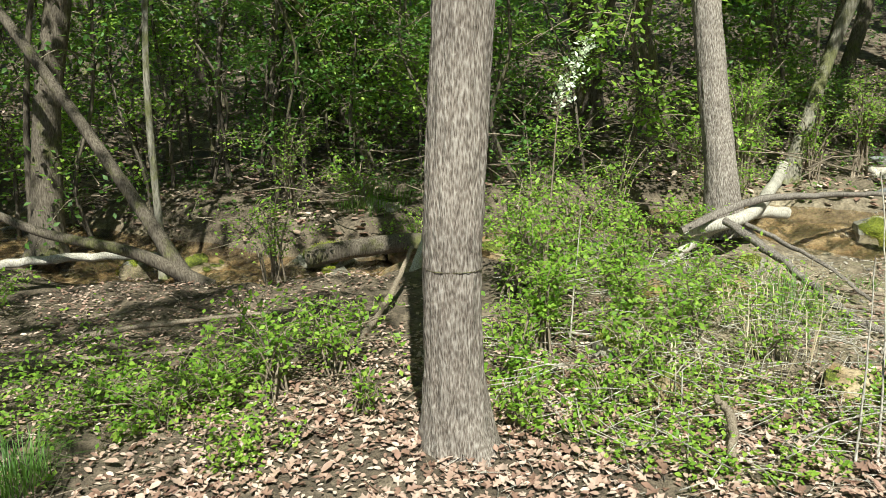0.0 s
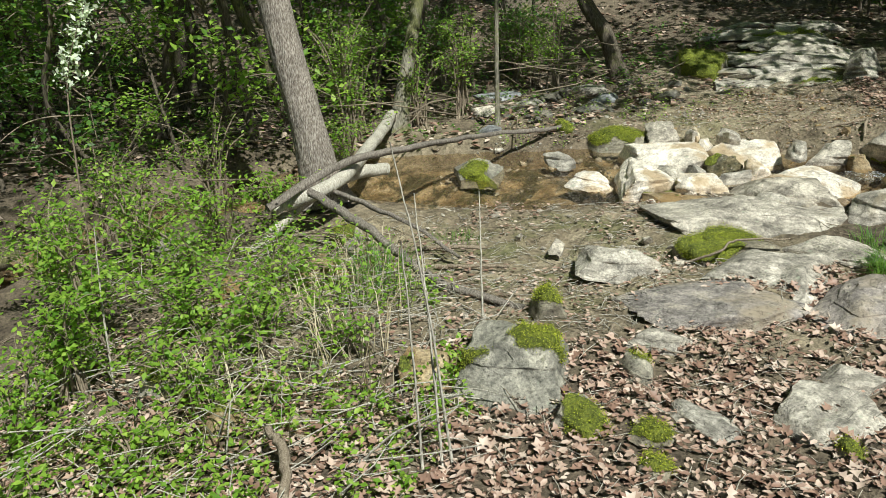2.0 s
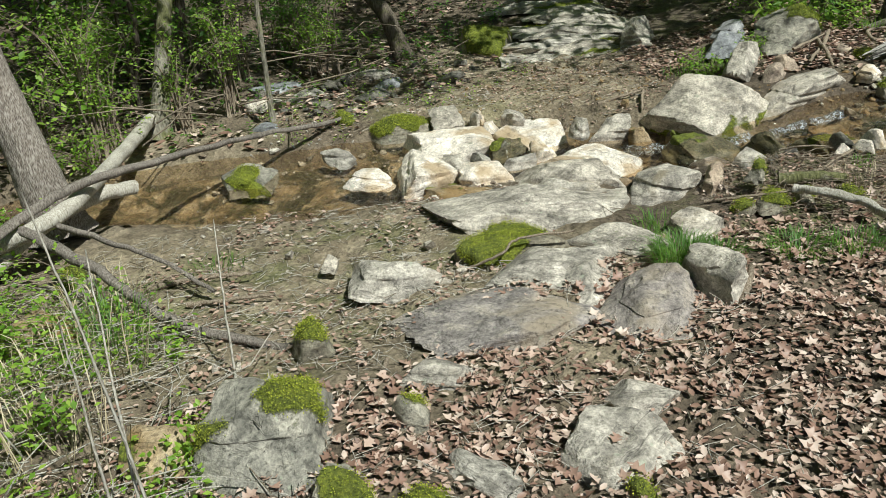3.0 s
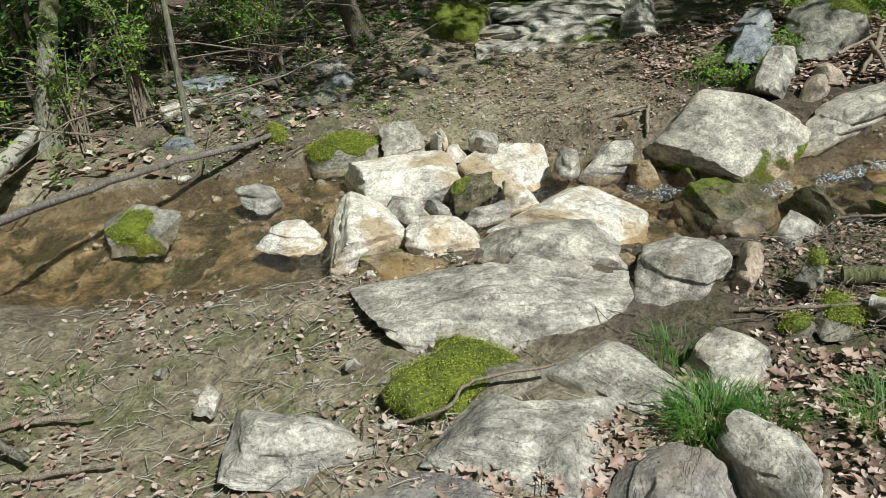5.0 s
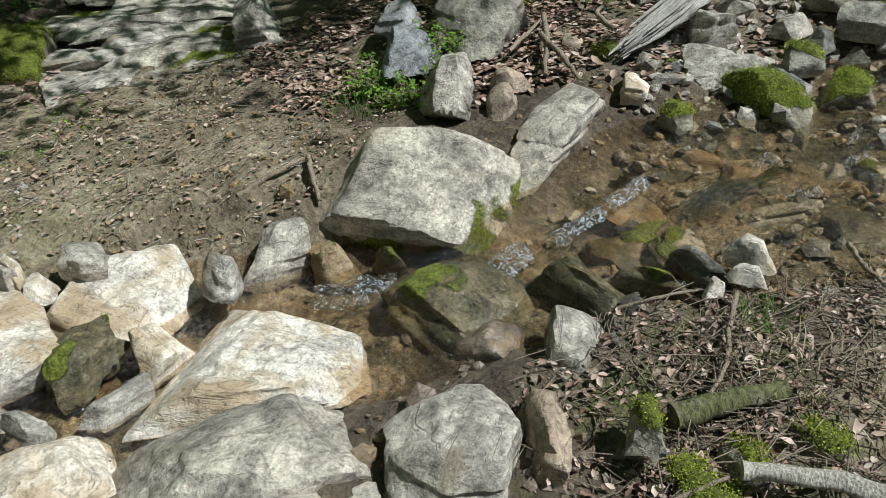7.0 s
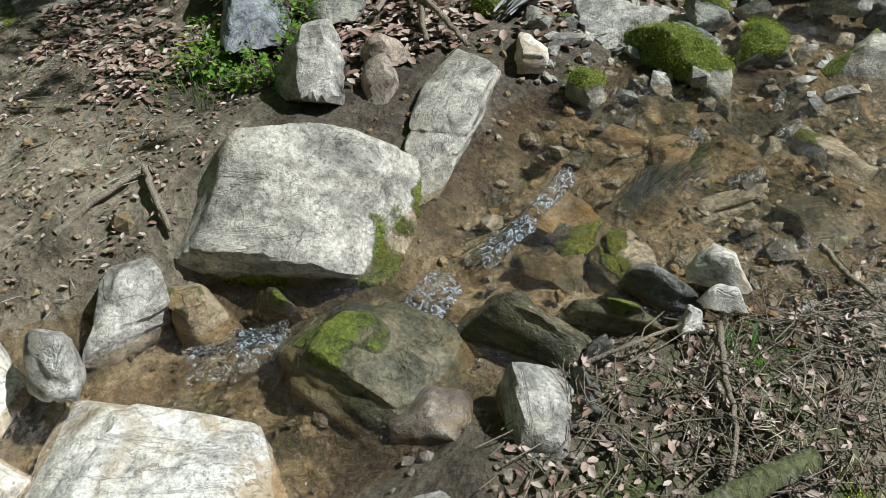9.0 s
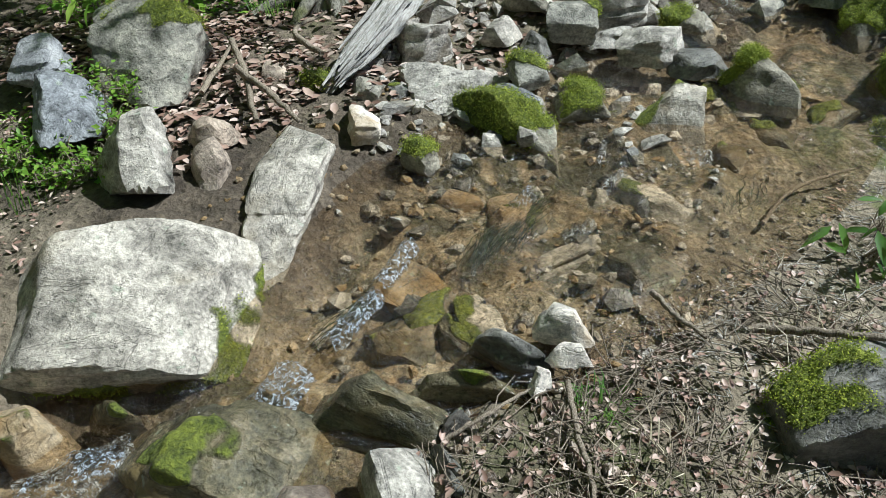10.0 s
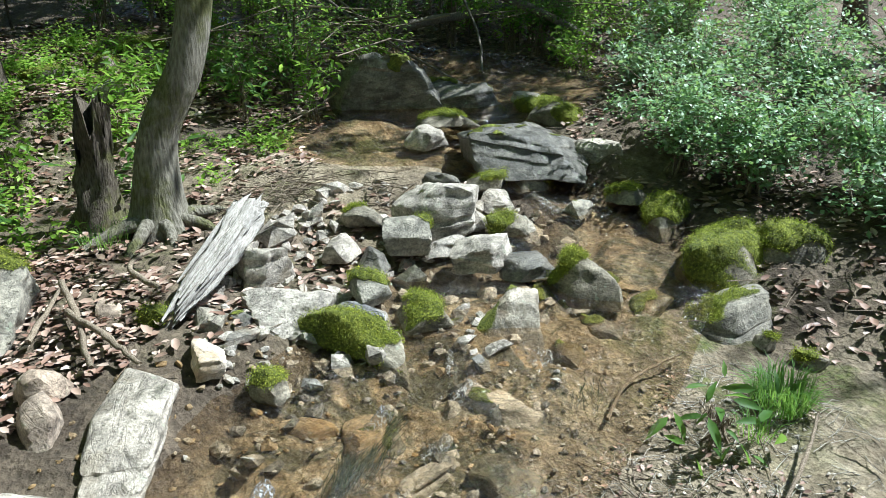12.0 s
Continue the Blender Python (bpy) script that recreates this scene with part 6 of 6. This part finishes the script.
def anywhere(n, cx, cy, rx, ry, seed):
    g = np.random.default_rng(seed)
    a, r = g.uniform(0, 2 * np.pi, n), np.sqrt(g.random(n))
    x, y = cx + rx * r * np.cos(a), cy + ry * r * np.sin(a)
    return np.c_[x, y, land(x, y)]


gravel("gravel", "small grey pebbles on the path", anywhere(700, 5.3, 5.0, 1.0, .8, 660), .012, 661, STONE["ochre"])
gravel("gravel", "pebbles in the creek bed", anywhere(420, 5.6, 2.9, .9, .7, 662), .014, 663, STONE["ochre"])
gravel("gravel", "pebbles along the pool", anywhere(280, 3.9, 5.3, 1.2, .6, 664), .02, 665, STONE["grey"])
gravel("gravel", "pebbles between the stepping stones", anywhere(300, 4.3, 3.8, .7, .7, 666), .02, 667, STONE["wetb"])
gravel("gravel", "small stones of the upper creek", anywhere(420, 6.8, 2.3, .8, .8, 668), .045, 669, STONE["grey"])
gravel("gravel", "wet cobbles of the creek", anywhere(110, 5.65, 2.75, .7, .5, 670), .035, 671, STONE["wetgrey"])
gravel("gravel", "loose stones beside the far path", anywhere(120, 4.6, 6.5, 1.2, .7, 672), .05, 673, STONE["dark"])
gravel("gravel", "dark wet cobbles of the creek", anywhere(70, 5.8, 2.5, .6, .6, 678), .027, 679, STONE["dark"])
gravel("gravel", "grit and pebbles on the mud", anywhere(420, 5.4, 1.9, .6, .6, 676), .012, 677, STONE["grey"])
gravel("gravel", "grit on the damp soil beside the stones", anywhere(500, 4.55, 2.75, .4, .3, 682), .014, 683, STONE["wetb"])
gravel("gravel", "flat slate chips among the upper stones", anywhere(60, 6.5, 2.85, .45, .4, 684), .035, 685, STONE["grey"])
gravel("gravel", "loose stones on the sandy flat", anywhere(160, 2.6, 3.9, 1.2, .9, 674), .02, 675, STONE["grey"])

# ---- broken water where the creek drops between the stones, and painted glints ----
def rapid(x, y, z, length, width, yaw, drop, seed):
    """A thin tongue of tumbling water; some only paint glints on the creek."""
    g = np.random.default_rng(seed)
    n, m = 16, 9
    u, v = np.meshgrid(np.linspace(0, 1, n), np.linspace(-1, 1, m), indexing="ij")
    px, py = (u - .5) * length, v * width / 2 * (1 - .35 * np.abs(u - .5))
    pz = -drop * (u * u * (3 - 2 * u)) + .012 * soft_noise(px + seed, py, .03, seed) + .008 * soft_noise(px, py, .015, seed + 1) - .03 * np.abs(v) ** 3
    i = np.arange(n * m).reshape(n, m)
    me = mesh_of("rapid", np.c_[px.ravel(), py.ravel(), pz.ravel()], np.stack([i[:-1, :-1], i[1:, :-1], i[1:, 1:], i[:-1, 1:]], -1).reshape(-1, 4))
    ob = part("rapid", me, FOAM_GLINT)
    ob.matrix_basis = pose(x, y, z, 0, 0, yaw)
    return tagged(ob, "small patch of white broken water and painted glints between stones", "water", "rapids")


rapid(4.92, 3.76, .13, .28, .16, 118, .03, 1)
rapid(5.04, 3.31, .24, .24, .15, 142, .09, 2)
rapid(5.3, 3.11, .29, .2, .08, 140, .05, 3)
rapid(7.2, 1.5, .53, .26, .08, 200, .03, 7)
# mostly pale patches that stand in for sparkle and sky reflections on the water
rapid(5.5, 3.0, .315, .2, .07, 150, .03, 4)
rapid(5.78, 2.62, .34, .2, .06, 140, .05, 5)
rapid(5.95, 2.0, .375, .16, .1, 150, .04, 6)
rapid(5.88, 2.3, .345, .14, .05, 130, .02, 8)
rapid(6.3, 1.72, .405, .16, .05, 150, .02, 9)
rapid(6.05, 2.3, .36, .14, .04, 160, .02, 10)
rapid(5.62, 2.45, .325, .12, .05, 120, .02, 11)


def algae(x, y, z, length, width, yaw, count, seed):
    """Dark green threads combed by the current."""
    g = np.random.default_rng(seed)
    p = Pile()
    for _ in range(count):
        b = np.array([g.uniform(-.7, .3) * length, g.normal() * width * .4, g.uniform(-.02, .0)])
        run = length * g.uniform(.3, .8)
        way = curve_points([b, b + np.array([run * .5, g.normal() * .012, .008]), b + np.array([run, g.normal() * .02, -.01])], 4)
        tube(p, way, [.0016, .0006], 3, capped=False)
    ob = part("algae", p.mesh("algae"), ALGAE)
    ob.matrix_basis = pose(x, y, z, 0, 0, yaw)
    return tagged(ob, "dark green thread algae combed by the current", "algae", kind="stuff")


ALGAE = leaf_material("thread_algae", (0.012, 0.022, 0.008), (0.03, 0.045, 0.015), (0.1, 0.1, 0.035), through=0.0, rough=0.25)
for k, (x, y, l, w, yaw, n) in enumerate([(5.72, 2.62, .3, .07, 150, 110), (5.64, 2.72, .22, .05, 165, 60), (5.42, 3.06, .26, .05, 140, 60), (5.8, 1.92, .2, .1, 150, 60)]):
    algae(x, y, float(land(x, y, False)[0]) + .03, l, w, yaw, n, 880 + k)
